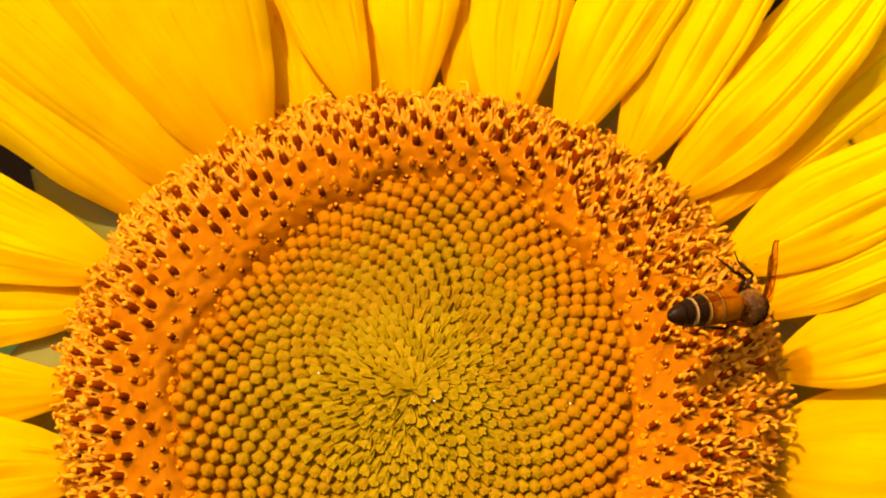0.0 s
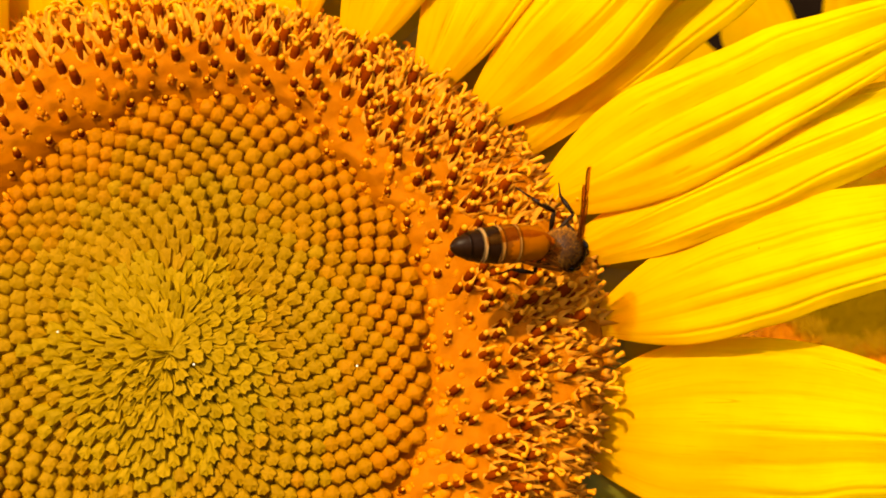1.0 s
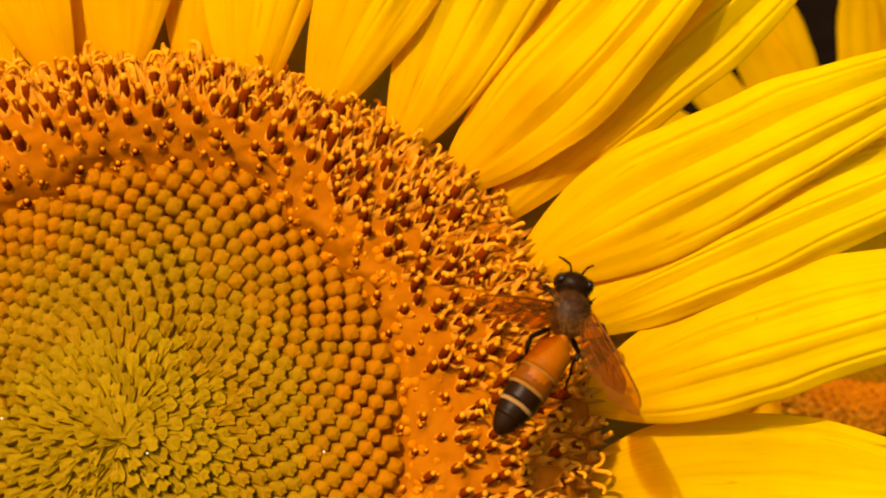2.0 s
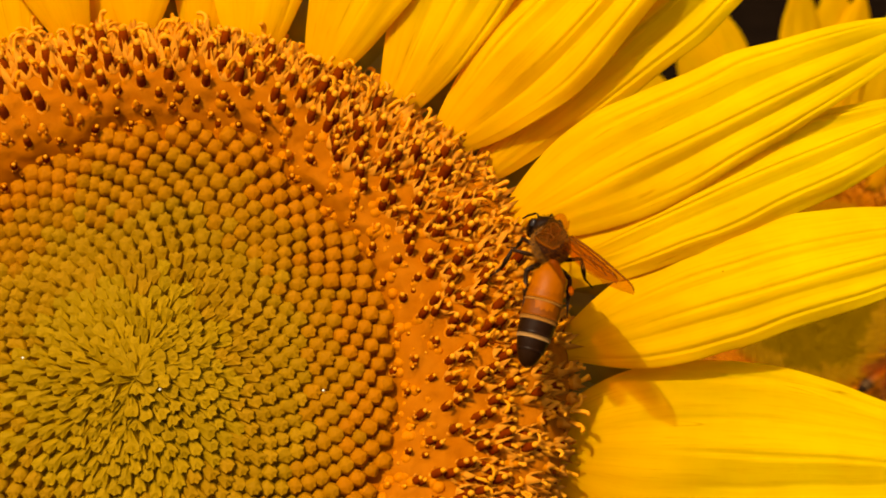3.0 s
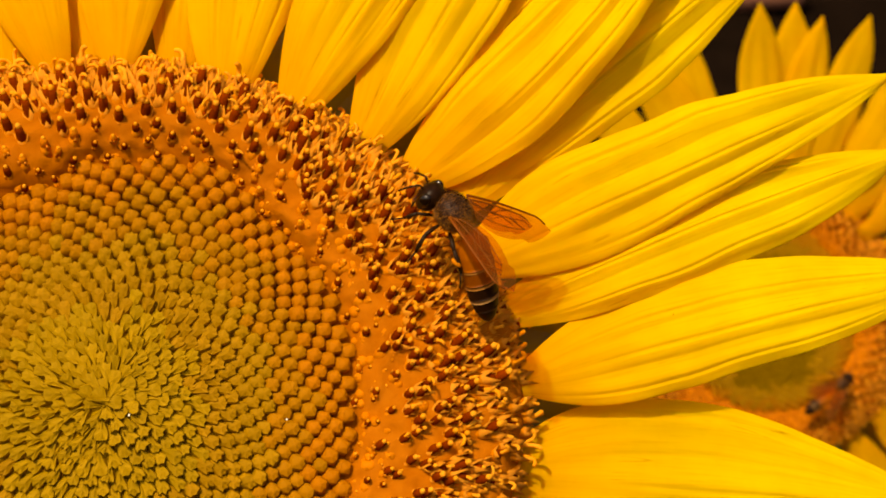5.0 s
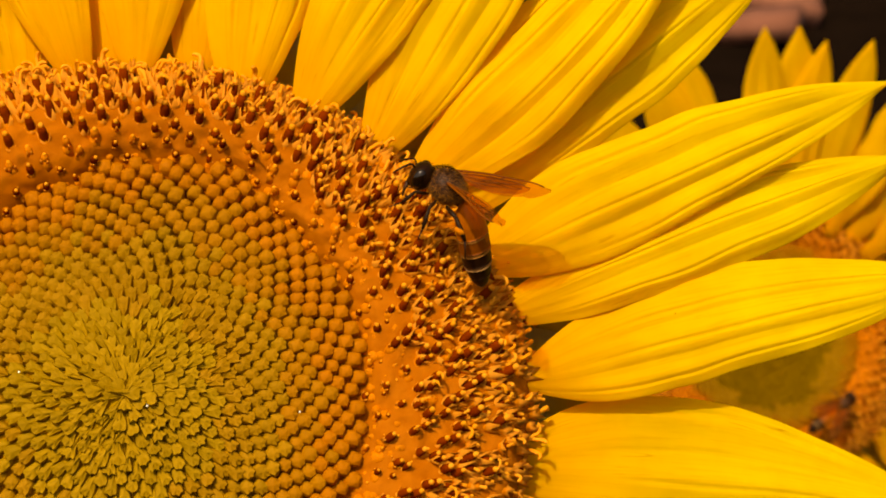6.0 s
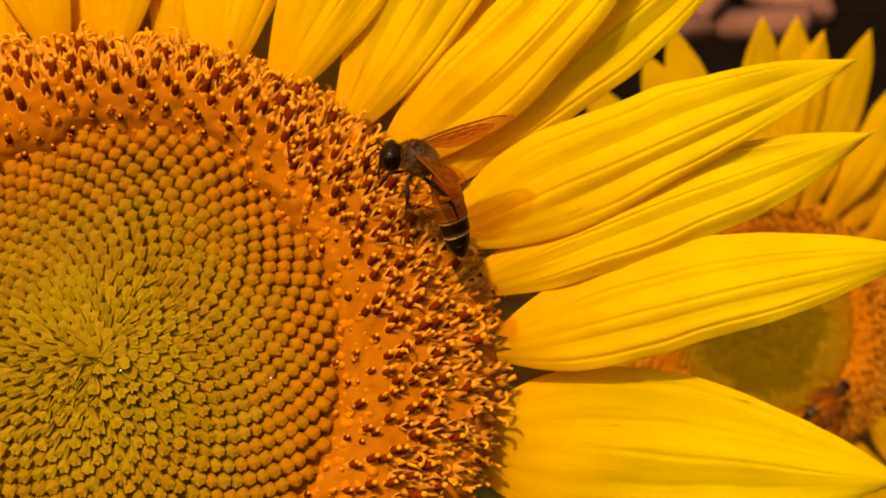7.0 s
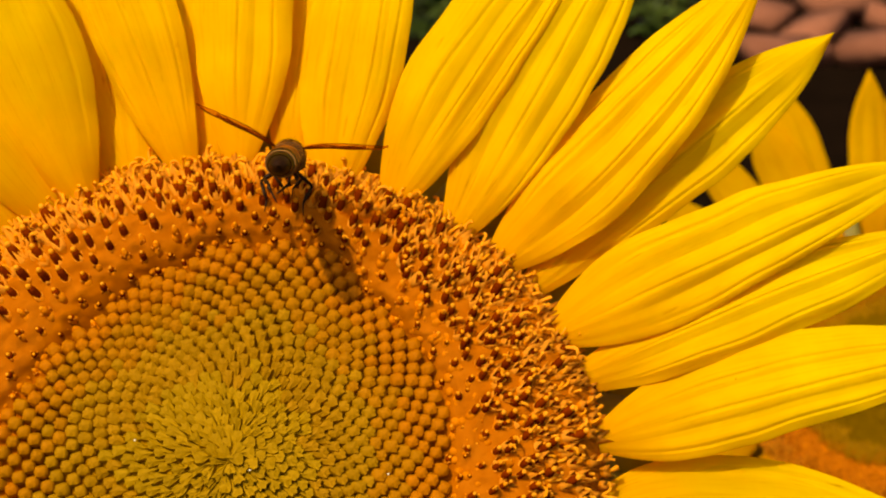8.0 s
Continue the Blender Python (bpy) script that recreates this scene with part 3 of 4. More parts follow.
def stem(head, m, foot):
    """A stalk from the back of the head, bending down to the ground."""
    inv = m.inverted()
    top = inv @ (m @ Vector((0, 26 * MM, -8 * MM)))
    pts = [top, Vector((0, 60 * MM, -22 * MM)), Vector((0, 85 * MM, -70 * MM))]
    pts.append(inv @ (m @ Vector((0, 0.095, -0.14)) + Vector((0, 0, -0.02))))
    base = inv @ Vector(foot)
    pts += [pts[-1].lerp(base, 0.35) + Vector((0.01, 0, 0)), pts[-1].lerp(base, 0.7), base]
    s = Shape()
    path, rad = [], []
    for a, b in zip(pts, pts[1:]):
        for q in range(5):
            path.append(a.lerp(b, q / 5))
    path.append(pts[-1])
    for _ in range(4):
        path = [path[0]] + [(path[i - 1] + 2 * path[i] + path[i + 1]) / 4 for i in range(1, len(path) - 1)] + [path[-1]]
    rad = [0.011 + 0.005 * i / len(path) for i in range(len(path))]
    s.tube(path, rad, 14)
    ob = new("stem", s.mesh("stem", [STEM]))
    ob.parent = head
    return ob


def stem_leaf(head, m, at, tip, width, seed):
    """A broad heart-shaped leaf on its stalk."""
    inv = m.inverted()
    a, b = inv @ Vector(at), inv @ Vector(tip)
    d = b - a
    s = Shape()
    n, w = 18, 10
    up = Vector((0, 0, 1)).cross(d).normalized()
    nor = d.normalized().cross(up)
    rnd = random.Random(seed)
    vs, fs = [], []
    for k in range(n + 1):
        t = k / n
        half = width / 2 * (math.sin(math.pi * min(1, t ** 0.62)) ** 0.8) + 0.001
        for j in range(w + 1):
            v = 2 * j / w - 1
            p = a + d * (0.16 + 0.84 * t) + up * half * v * (1 + 0.05 * math.sin(17 * t + 3 * v)) - nor * (0.02 * v * v + 0.05 * t * t - 0.006 * math.cos(9 * v + 8 * t))
            vs.append(p)
    for k in range(n):
        for j in range(w):
            q = k * (w + 1) + j
            fs.append((q, q + 1, q + w + 2, q + w + 1))
    under = [p + nor * 0.0007 for p in vs]
    k0 = len(vs)
    s.add(vs + under, fs + [tuple(k0 + i for i in f[::-1]) for f in fs])
    s.tube([a, a + d * 0.1 - nor * 0.004, a + d * 0.2], [0.004, 0.0035, 0.002], 8)
    ob = new("leaf", s.mesh("leaf", [LEAF]))
    ob.parent = head
    return ob


def ray_petal(head, bx, bz, tx, tz, width, y0, y1, bow=0.0, **more):
    """A ray petal set behind the domed rim; further back it is as much larger and further out."""
    sink = 3.5 + 0.06 * max(0.0, bz)
    k = 1 + sink / 312
    out = lambda x, z: (18 + (x - 18) * k, 4 + (z - 4) * k)
    return petal(head, *out(bx, bz), *out(tx, tz), width * k, y0 + sink, y1 + sink, bow, **more)


def sunflower():
    head = new("sunflower")
    head.matrix_basis = HEAD
    tagged(head, "large open sunflower with yellow petals and an orange floret ring", "sunflower", kind="thing")
    head_back(head)
    # upper petals, from the one that leans far left round to the right, then those at the left side
    ray_petal(head, -46.9, 33.0, -105.1, 76.8, 15.1, 8, -9, -0.006, foot=0.50, belly=0.47, tip=2.20, lean=0.09, cup=2.0, pleat=1.2, seed=1)
    ray_petal(head, -40.5, 38.9, -96.9, 84.7, 18.8, 6.5, -11, -0.012, foot=0.50, belly=0.47, tip=2.20, lean=0.11, cup=2.0, pleat=1.2, seed=2)
    ray_petal(head, -32.7, 43.3, -77.7, 98.6, 18.6, 5, -12, -0.005, foot=0.50, belly=0.41, tip=2.20, lean=0.04, cup=2.0, pleat=1.2, seed=3)
    ray_petal(head, -27.3, 45.1, -54.9, 110.1, 22.3, 3.5, -11, 0.014, foot=0.29, belly=0.39, tip=2.20, lean=-0.02, cup=2.0, pleat=1.2, seed=4)
    ray_petal(head, -10.3, 50.9, -34.2, 117.7, 16.1, 4, -5, 0.015, foot=0.35, belly=0.40, tip=2.20, lean=-0.17, seed=6)
    ray_petal(head, -0.0, 51.8, 0.2, 122.4, 18.3, 5, 3.5, -0.004, foot=0.28, belly=0.40, tip=2.20, lean=0.02, seed=7)
    ray_petal(head, 17.0, 48.3, 27.5, 116.9, 17.9, 5, 3.5, -0.011, foot=0.39, belly=0.31, tip=2.16, lean=0.14, seed=9)
    ray_petal(head, 28.0, 45.7, 67.0, 103.2, 17.5, 3, 1, 0.024, foot=0.36, belly=0.35, tip=2.23, lean=0.26, seed=10)
    ray_petal(head, 38.7, 40.5, 73.7, 103.6, 18.6, 4.3, 2.8, -0.004, foot=0.34, belly=0.39, tip=2.24, lean=0.10, seed=11)
    ray_petal(head, 46.6, 37.6, 94.3, 89.8, 14.1, 7.5, 8.5, 0.015, foot=0.33, belly=0.42, tip=2.16, lean=-0.11, seed=12)
    ray_petal(head, 46.3, 35.1, 93.9, 90.0, 16.6, 6.2, 4, -0.042, foot=0.37, belly=0.29, tip=2.17, lean=0.01, seed=13)
    ray_petal(head, 51.5, 30.5, 106.9, 77.9, 15.8, 9, 12.5, 0.020, foot=0.29, belly=0.53, tip=2.40, lean=-0.07, seed=14)
    ray_petal(head, 55.6, 22.0, 123.0, 53.9, 17.6, 4, 2.2, 0.007, foot=0.30, belly=0.28, tip=2.28, lean=0.09, seed=15)
    ray_petal(head, 60.0, 14.4, 127.9, 42.4, 14.5, 5.5, 7.4, 0.015, foot=0.33, belly=0.44, tip=2.38, lean=-0.12, seed=16)
    ray_petal(head, 63.4, 3.7, 137.5, 22.5, 18.1, 5.2, 5.6, 0.027, foot=0.22, belly=0.30, tip=2.25, lean=-0.01, seed=17)
    ray_petal(head, 62.0, -12.0, 135.8, -16.8, 27.2, 8.8, 11.5, 0.014, foot=0.42, belly=0.28, tip=2.19, lean=0.02, seed=18)
    ray_petal(head, -52.4, 21.5, -120.1, 43.9, 19.8, 5, 3.5, 0.001, foot=0.29, belly=0.43, tip=2.20, lean=0.03, seed=19)
    ray_petal(head, -56.2, 14.7, -127.9, 17.6, 18.4, 8.5, 8.5, -0.001, foot=0.26, belly=0.44, tip=2.20, lean=0.01, seed=20)
    ray_petal(head, -59.6, 0.1, -131.8, 1.2, 17.9, 5, 4, 0.005, foot=0.27, belly=0.46, tip=2.20, lean=0.00, seed=21)
    ray_petal(head, -58.0, -13.4, -127.9, -25.7, 21.9, 5.5, 5, -0.044, foot=0.35, belly=0.40, tip=2.20, lean=-0.10, seed=22)
    # petals of the second row that show between the first
    ray_petal(head, -4.0, 51.5, -17.0, 120.0, 13.0, 8, 9, 0.0, foot=0.45, seed=23)
    ray_petal(head, 9.5, 51.5, 15.0, 121.0, 15.0, 8, 9, 0.0, foot=0.45, seed=24)
    ray_petal(head, -19.0, 47.0, -36.0, 119.0, 17.0, 8.5, 9.5, 0.0, foot=0.5, seed=25)
    # the lower petals
    for k in range(13):
        a = radians(-158 + 10.8 * k + 3 * math.sin(k * 2.1))
        r0, r1 = rim(a) - 1.5, rim(a) + 70 + 4 * math.sin(k * 3.3)
        petal(head, r0 * math.cos(a), r0 * math.sin(a), r1 * math.cos(a), r1 * math.sin(a), 19 + 2 * math.sin(k), 6 + 3 * (k % 2), 4 + 3 * (k % 2), 0.02 * math.sin(k * 4.0), seed=30 + k)
    bracts(head)
    stem(head, HEAD, (0.02, 0.16, -0.02))
    stem_leaf(head, HEAD, HEAD @ Vector((0, 0.088, -0.07)), HEAD @ Vector((-0.135, 0.100, 0.080)), 0.10, 4)
    build_disc(head)
    return head


def far_sunflower():
    """The second sunflower, behind the first."""
    m = HEAD @ pose(0.246, 0.484, 0.026, 4, 0, 4)
    head = new("sunflower")
    head.matrix_basis = m
    tagged(head, "second sunflower with an olive centre standing behind the first", "sunflower", kind="thing")
    head_back(head)
    angles = [94, 86.4, 81.5, 72, 118.5, 111.0, 61, 50, 40, 29, 18, 7, -4, -16, -28]
    angles += [131, 144, 157, 170, 183, 196, 208, 220, 232, 244, 256, 268, 281, 294, 307, 320]
    for k, deg in enumerate(angles):
        a = radians(deg)
        r0, r1 = rim(a) - 1, 129 + 4 * math.sin(k * 2.7)
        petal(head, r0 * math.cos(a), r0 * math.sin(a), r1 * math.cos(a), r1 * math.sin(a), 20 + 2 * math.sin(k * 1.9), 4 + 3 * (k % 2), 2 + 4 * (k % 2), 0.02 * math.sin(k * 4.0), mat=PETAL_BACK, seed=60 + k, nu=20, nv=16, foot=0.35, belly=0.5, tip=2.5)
    bracts(head)
    stem(head, m, (0.27, 0.62, -0.02))
    build_disc(head, False, 9)
    return head


# ---- the bees ----
def bee_materials():
    out = {}
    out["black"] = varied_material("bee_black", (0.008, 0.0026, 0.0008), (0.020, 0.0066, 0.0016), 0.38, 700, 0.08)
    out["brown"] = varied_material("bee_brown", (0.030, 0.009, 0.002), (0.065, 0.020, 0.004), 0.6, 900, 0.3)
    out["amber"] = varied_material("bee_amber", (0.21, 0.048, 0.001), (0.35, 0.088, 0.003), 0.45, 900, 0.10)
    out["pale"] = varied_material("bee_pale", (0.22, 0.11, 0.035), (0.32, 0.165, 0.055), 0.8, 900, 0.1)
    out["dull"] = varied_material("bee_dull_band", (0.21, 0.080, 0.012), (0.30, 0.120, 0.022), 0.8, 900, 0.1)
    out["fuzz"] = varied_material("bee_fuzz", (0.17, 0.062, 0.010), (0.40, 0.16, 0.032), 0.9, 900, 0.0)
    out["dark_fuzz"] = varied_material("bee_dark_fuzz", (0.012, 0.005, 0.002), (0.035, 0.013, 0.004), 0.9, 900, 0.0)
    m, n, l, b = material("wing_film", 0.5, 0.15)
    b.inputs["Base Color"].default_value = (0.24, 0.09, 0.014, 1)
    tr = n.new("ShaderNodeBsdfTransparent")
    tr.inputs[0].default_value = (0.86, 0.55, 0.2, 1)
    mx = n.new("ShaderNodeMixShader")
    tc = n.new("ShaderNodeTexCoord")
    ns = noise_tex(n, l, tc.outputs["Object"], 300, 2)
    rp = ramp(n, [(0.3, (0.13, 0.13, 0.13)), (0.7, (0.27, 0.27, 0.27))])
    l.new(ns.outputs[0], rp.inputs[0])
    l.new(rp.outputs[0], mx.inputs[0])
    l.new(tr.outputs[0], mx.inputs[1])
    l.new(b.outputs[0], mx.inputs[2])
    l.new(mx.outputs[0], n["Material Output"].inputs[0])
    out["wing"] = m
    out["eye"] = varied_material("bee_eye", (0.006, 0.002, 0.001), (0.012, 0.005, 0.001), 0.12, 700, 0.5)
    out["leg"] = varied_material("bee_leg", (0.010, 0.004, 0.001), (0.028, 0.010, 0.003), 0.5, 900, 0.1)
    out["tan"] = varied_material("bee_tan", (0.12, 0.028, 0.001), (0.19, 0.045, 0.002), 0.5, 900, 0.10)
    return out


BEE = bee_materials()
BEE_SIZE = 1.28
WAIST = Vector((1.8, 0, -0.1))


def lathe(s, stops, k=20, squash=1.0, mat=0):
    """A body of round sections along x: stops of x, radius, height of its axis."""
    vs, fs = [], []
    for x, r, z in stops:
        vs += [(x, r * math.cos(a), z + r * squash * math.sin(a)) for a in (math.tau * j / k for j in range(k))]
    for q in range(len(stops) - 1):
        for j in range(k):
            a, b = q * k + j, q * k + (j + 1) % k
            fs.append((a, b, b + k, a + k))
    fs.append(tuple(range(k)))
    fs.append(tuple(range(len(vs) - 1, len(vs) - 1 - k, -1)))
    return s.add(vs, fs, mat)


def scaled(s):
    s.v = [v * MM * BEE_SIZE for v in s.v]
    return s


def hairs(c, rx, ry, rz, count, length, rnd, low=-0.3):
    s = Shape()
    while count:
        d = Vector((rnd.gauss(0, 1), rnd.gauss(0, 1), rnd.gauss(0, 1))).normalized()
        if d.z < low:
            continue
        count -= 1
        p = Vector(c) + Vector((d.x * rx, d.y * ry, d.z * rz)) * 0.97
        tip = p + (d + Vector((-0.35, 0, 0)) + 0.3 * Vector((rnd.gauss(0, 1), rnd.gauss(0, 1), rnd.gauss(0, 1)))).normalized() * length * rnd.uniform(0.6, 1.2)
        e1 = d.orthogonal().normalized() * 0.032
        e2 = d.cross(e1).normalized() * 0.032
        s.add([p + e1, p - 0.5 * e1 + e2, p - 0.5 * e1 - e2, tip], [(0, 1, 3), (1, 2, 3), (2, 0, 3)])
    return s


def sub(name, s, mats, parent, label=""):
    ob = new(name, scaled(s).mesh(name, mats))
    ob.parent = parent
    return tagged(ob, label)


def wing_shape(length, chord, side, veins):
    """A thin wing from its root at the origin to its tip along y, with raised veins."""
    s = Shape()
    n, w = 16, 6
    vs, fs = [], []
    for k in range(n + 1):
        t = k / n
        half = chord * (0.16 + 0.84 * math.sin(math.pi * min(1, t ** 0.8 * 0.97)) ** 0.75) if t < 0.7 else chord * (1 - ((t - 0.7) / 0.3) ** 2.2 * 0.97) * 0.93
        for j in range(w + 1):
            v = j / w
            x = 0.10 * chord * (1 - t) - half * v + 0.06 * length * t * (1 - t) - 0.32 * chord * max(0.0, (t - 0.8) / 0.2) ** 2
            vs.append((x, side * length * t, 0.12 * math.sin(8 * v + 5 * t) - 0.25 * v * v))
    for k in range(n):
        for j in range(w):
            q = k * (w + 1) + j
            fs.append((q, q + 1, q + w + 2, q + w + 1))
    s.add(vs, fs, 0)
    k0 = [Vector(v) for v in vs]
    for j, r in veins:
        s.tube([k0[k * (w + 1) + j] for k in range(0, n - (0 if j == 0 else 4))], [r * (1 - 0.5 * k / n) for k in range(0, n - (0 if j == 0 else 4))], 5, 1)
    for a, b in (((5, 2), (9, 0)), ((8, 2), (11, 4)), ((4, 4), (7, 2)), ((10, 1), (12, 3))):
        s.tube([k0[a[0] * (w + 1) + a[1]], k0[b[0] * (w + 1) + b[1]]], [0.06, 0.05], 4, 1)
    return s


def leg_shape(root, knee, ankle, toe, thick):
    s = Shape()
    thick *= 0.82
    s.tube([root, Vector(root).lerp(Vector(knee), 0.5), knee], [thick * 0.7, thick, thick * 0.75], 7)
    s.tube([knee, Vector(knee).lerp(Vector(ankle), 0.6), ankle], [thick * 0.7, thick * 1.1, thick * 0.6], 7)
    s.tube([ankle, Vector(ankle).lerp(Vector(toe), 0.5), toe], [thick * 0.5, thick * 0.38, thick * 0.3], 6)
    return s


def honey_bee(label):
    """A giant honey bee: x towards its head, z its back. Returns the thing, its four wings and its six legs."""
    rnd = random.Random(3)
    bee = new("honey_bee")
    tagged(bee, label, "bee", kind="thing")
    # head
    s = Shape()
    s.ball((7.7, 0, -0.45), 1.5, 2.0, 1.85, 16, 10)
    s.ball((8.45, 0, -1.4), 0.6, 0.8, 1.0, 10, 6)
    h = sub("head", s, [BEE["black"]], bee, "black head")
    for e in (1, -1):
        s = Shape()
        s.ball((7.9, e * 1.5, -0.3), 0.85, 0.68, 1.35, 14, 9)
        sub("eye", s, [BEE["eye"]], h, "glossy dark eye")
        s = Shape()
        s.tube([(8.7, e * 0.45, 0.1), (9.4, e * 0.8, 0.6), (9.7, e * 0.95, 0.5), (10.4, e * 1.5, -0.4), (10.9, e * 1.9, -1.3)], [0.11, 0.11, 0.13, 0.13, 0.11], 6)
        sub("antenna", s, [BEE["black"]], h)
    s = Shape()
    s.tube([(8.7, 0, -2.0), (8.7, 0, -3.0), (8.4, 0, -4.0)], [0.3, 0.22, 0.12], 6)
    sub("proboscis", s, [BEE["brown"]], h)
    sub("face_hair", hairs((7.7, 0, -0.3), 1.42, 1.9, 1.8, 420, 0.4, rnd, -1), [BEE["dark_fuzz"]], h)
    # thorax
    s = Shape()
    s.ball((4.5, 0, 0.15), 2.4, 2.15, 2.05, 18, 12)
    t = sub("thorax", s, [BEE["brown"]], bee, "brown hairy thorax")
    sub("thorax_hair", hairs((4.4, 0, 0.1), 2.4, 2.15, 2.0, 2600, 0.5, rnd, -0.9), [BEE["fuzz"]], t, "tan hair")
    sub("collar_hair", hairs((4.9, 0, 0.4), 2.2, 2.0, 1.95, 1200, 0.42, rnd, 0.0), [BEE["dark_fuzz"]], t, "dark brown hair")
    # abdomen, segment by segment
    s = Shape()
    lathe(s, [(1.9, 0.5, 0.0), (0.9, 1.2, 0.0), (0.0, 2.0, -0.1), (-4.0, 2.05, -0.35), (-8.0, 1.5, -0.65), (-9.6, 0.6, -0.8)], 18, 0.92)
    ab = sub("abdomen", s, [BEE["amber"]], bee, "amber abdomen with pale bands and a black tip")
    marks = [(1.7, -0.6, "amber"), (-0.4, -2.9, "amber"), (-2.7, -4.9, "tan"), (-4.7, -6.9, "black"), (-6.7, -8.7, "black"), (-8.5, -10.4, "black")]
    for x0, x1, tone in marks:
        s = Shape()
        stops = []
        for q in range(7):
            x = x0 + (x1 - x0) * q / 6
            u = (1.7 - x) / 12.1
            r = 2.2 * (1 - abs((u - 0.42) / (0.592 if u > 0.42 else 0.432)) ** 2.2) ** 0.5
            stops.append((x, r * (0.955 + 0.06 * q / 6), -0.95 * u))
        if x1 < -10:
            stops.append((x1 - 0.18, 0.04, -0.9))
        sub("abdomen_segment", lathe(s, stops, 24, 0.9), [BEE[tone]], ab, "glossy black segment" if tone == "black" else "amber segment")
        if tone == "tan" or (tone == "black" and x0 > -8):
            xb, wid = x0 - 0.24, (0.42 if tone == "black" else 0.24)
            s = Shape()
            band = []
            for q in range(3):
                x = xb - wid * q / 2
                u = (1.7 - x) / 12.1
                r = 2.2 * (1 - abs((u - 0.42) / (0.592 if u > 0.42 else 0.432)) ** 2.2) ** 0.5
                band.append((x, r * 1.0 + 0.05, -0.95 * u))
            sub("pale_band", lathe(s, band, 24, 0.9), [BEE["pale" if x0 < -6 else "dull"]], ab, "pale hair band" if x0 < -6 else "dull amber hair band")
    # legs
    legs = []
    for e in (1, -1):
        for root, knee, ankle, toe, th in (((5.6, 0.9, -1.6), (7.2, 2.4, -1.6), (7.9, 2.6, -3.6), (9.0, 3.4, -4.6), 0.30),
                                           ((4.4, 1.2, -1.8), (4.8, 4.0, -1.4), (4.2, 5.0, -3.8), (4.0, 6.2, -4.8), 0.33),
                                           ((2.9, 1.1, -1.7), (1.2, 3.1, -1.4), (-1.2, 3.3, -3.2), (-2.4, 3.6, -5.0), 0.40)):
            if th == 0.40 and e < 0:  # this hind leg is tucked in along the abdomen
                knee, ankle, toe = (1.5, 2.2, -2.0), (-0.5, 2.0, -3.6), (-1.8, 2.0, -5.0)
            f = lambda p: (p[0] + 0.3 * e, p[1] * e, p[2])
            lg = sub("leg", leg_shape(f(root), f(knee), f(ankle), f(toe), th), [BEE["leg"]], bee)
            legs.append((lg, e, f(root)))
            if th == 0.40:
                s = Shape()
                s.ball((0.3 * e, e * (3.35 if e > 0 else 2.2), -2.5), 0.75, 0.32, 0.40, 9, 6)
                sub("pollen_load", s, [COROLLA], lg, "orange pollen on the hind leg")
    wings = []
    for e in (1, -1):
        fore = sub("forewing", wing_shape(11.8, 4.0, e, ((0, 0.17), (2, 0.09), (4, 0.07))), [BEE["wing"], BEE["tan"]], bee, "amber see-through forewing")
        hind = sub("hindwing", wing_shape(8.8, 2.9, e, ((0, 0.12), (2, 0.07))), [BEE["wing"], BEE["tan"]], bee, "amber see-through hindwing")
        wings += [(fore, e, "fore"), (hind, e, "hind")]
    return bee, wings, legs


def bee_pose(w, h, roll=0.0):
    """The bee's pose from its waist and head in the flower's space, in millimetres; roll turns its back to its right."""
    w = Vector(w)
    f = (Vector(h) - w).normalized()
    u = Vector((0, -1, 0))
    u = (u - f * u.dot(f)).normalized()
    u = u * math.cos(radians(roll)) + f.cross(u) * math.sin(radians(roll))
    m = Matrix((f, u.cross(f), u)).transposed().to_4x4()
    return HEAD @ Matrix.Translation(w * MM) @ m @ Matrix.Translation(-WAIST * MM * BEE_SIZE)


def abdomen_pose(bee_at, w, tail):
    """How the abdomen bends at the waist, so that it points at the tail's place."""
    way = bee_at.inverted().to_3x3() @ HEAD.to_3x3() @ (Vector(tail) - Vector(w))
    turn = Vector((-11.8, 0, -0.6)).rotation_difference(way).to_matrix().to_4x4()
    about = Matrix.Translation(WAIST * MM * BEE_SIZE)
    return about @ turn @ about.inverted()


def wing_pose(e, kind, sweep, lift=0.0, twist=0.0):
    """sweep: degrees from straight back out to the side; lift: raised; twist: about the wing's length."""
    root = (4.4, e * 1.9, 1.5) if kind == "fore" else (3.9, e * 1.85, 1.45)
    return pose(*(c * MM * BEE_SIZE for c in root), 0, 0, e * (90 - sweep)) @ pose(0, 0, 0, e * lift, 0, 0) @ pose(0, 0, 0, 0, twist, 0)


SWAY = ((0.0, -8, -3), (2.8, -10, -3), (3.5, -10, -3), (4.2, -10, -4), (5.5, -7, 0), (6.0, -5, -1), (6.5, -3, 0), (7.1, -4, 0), (8.0, -3, 0))


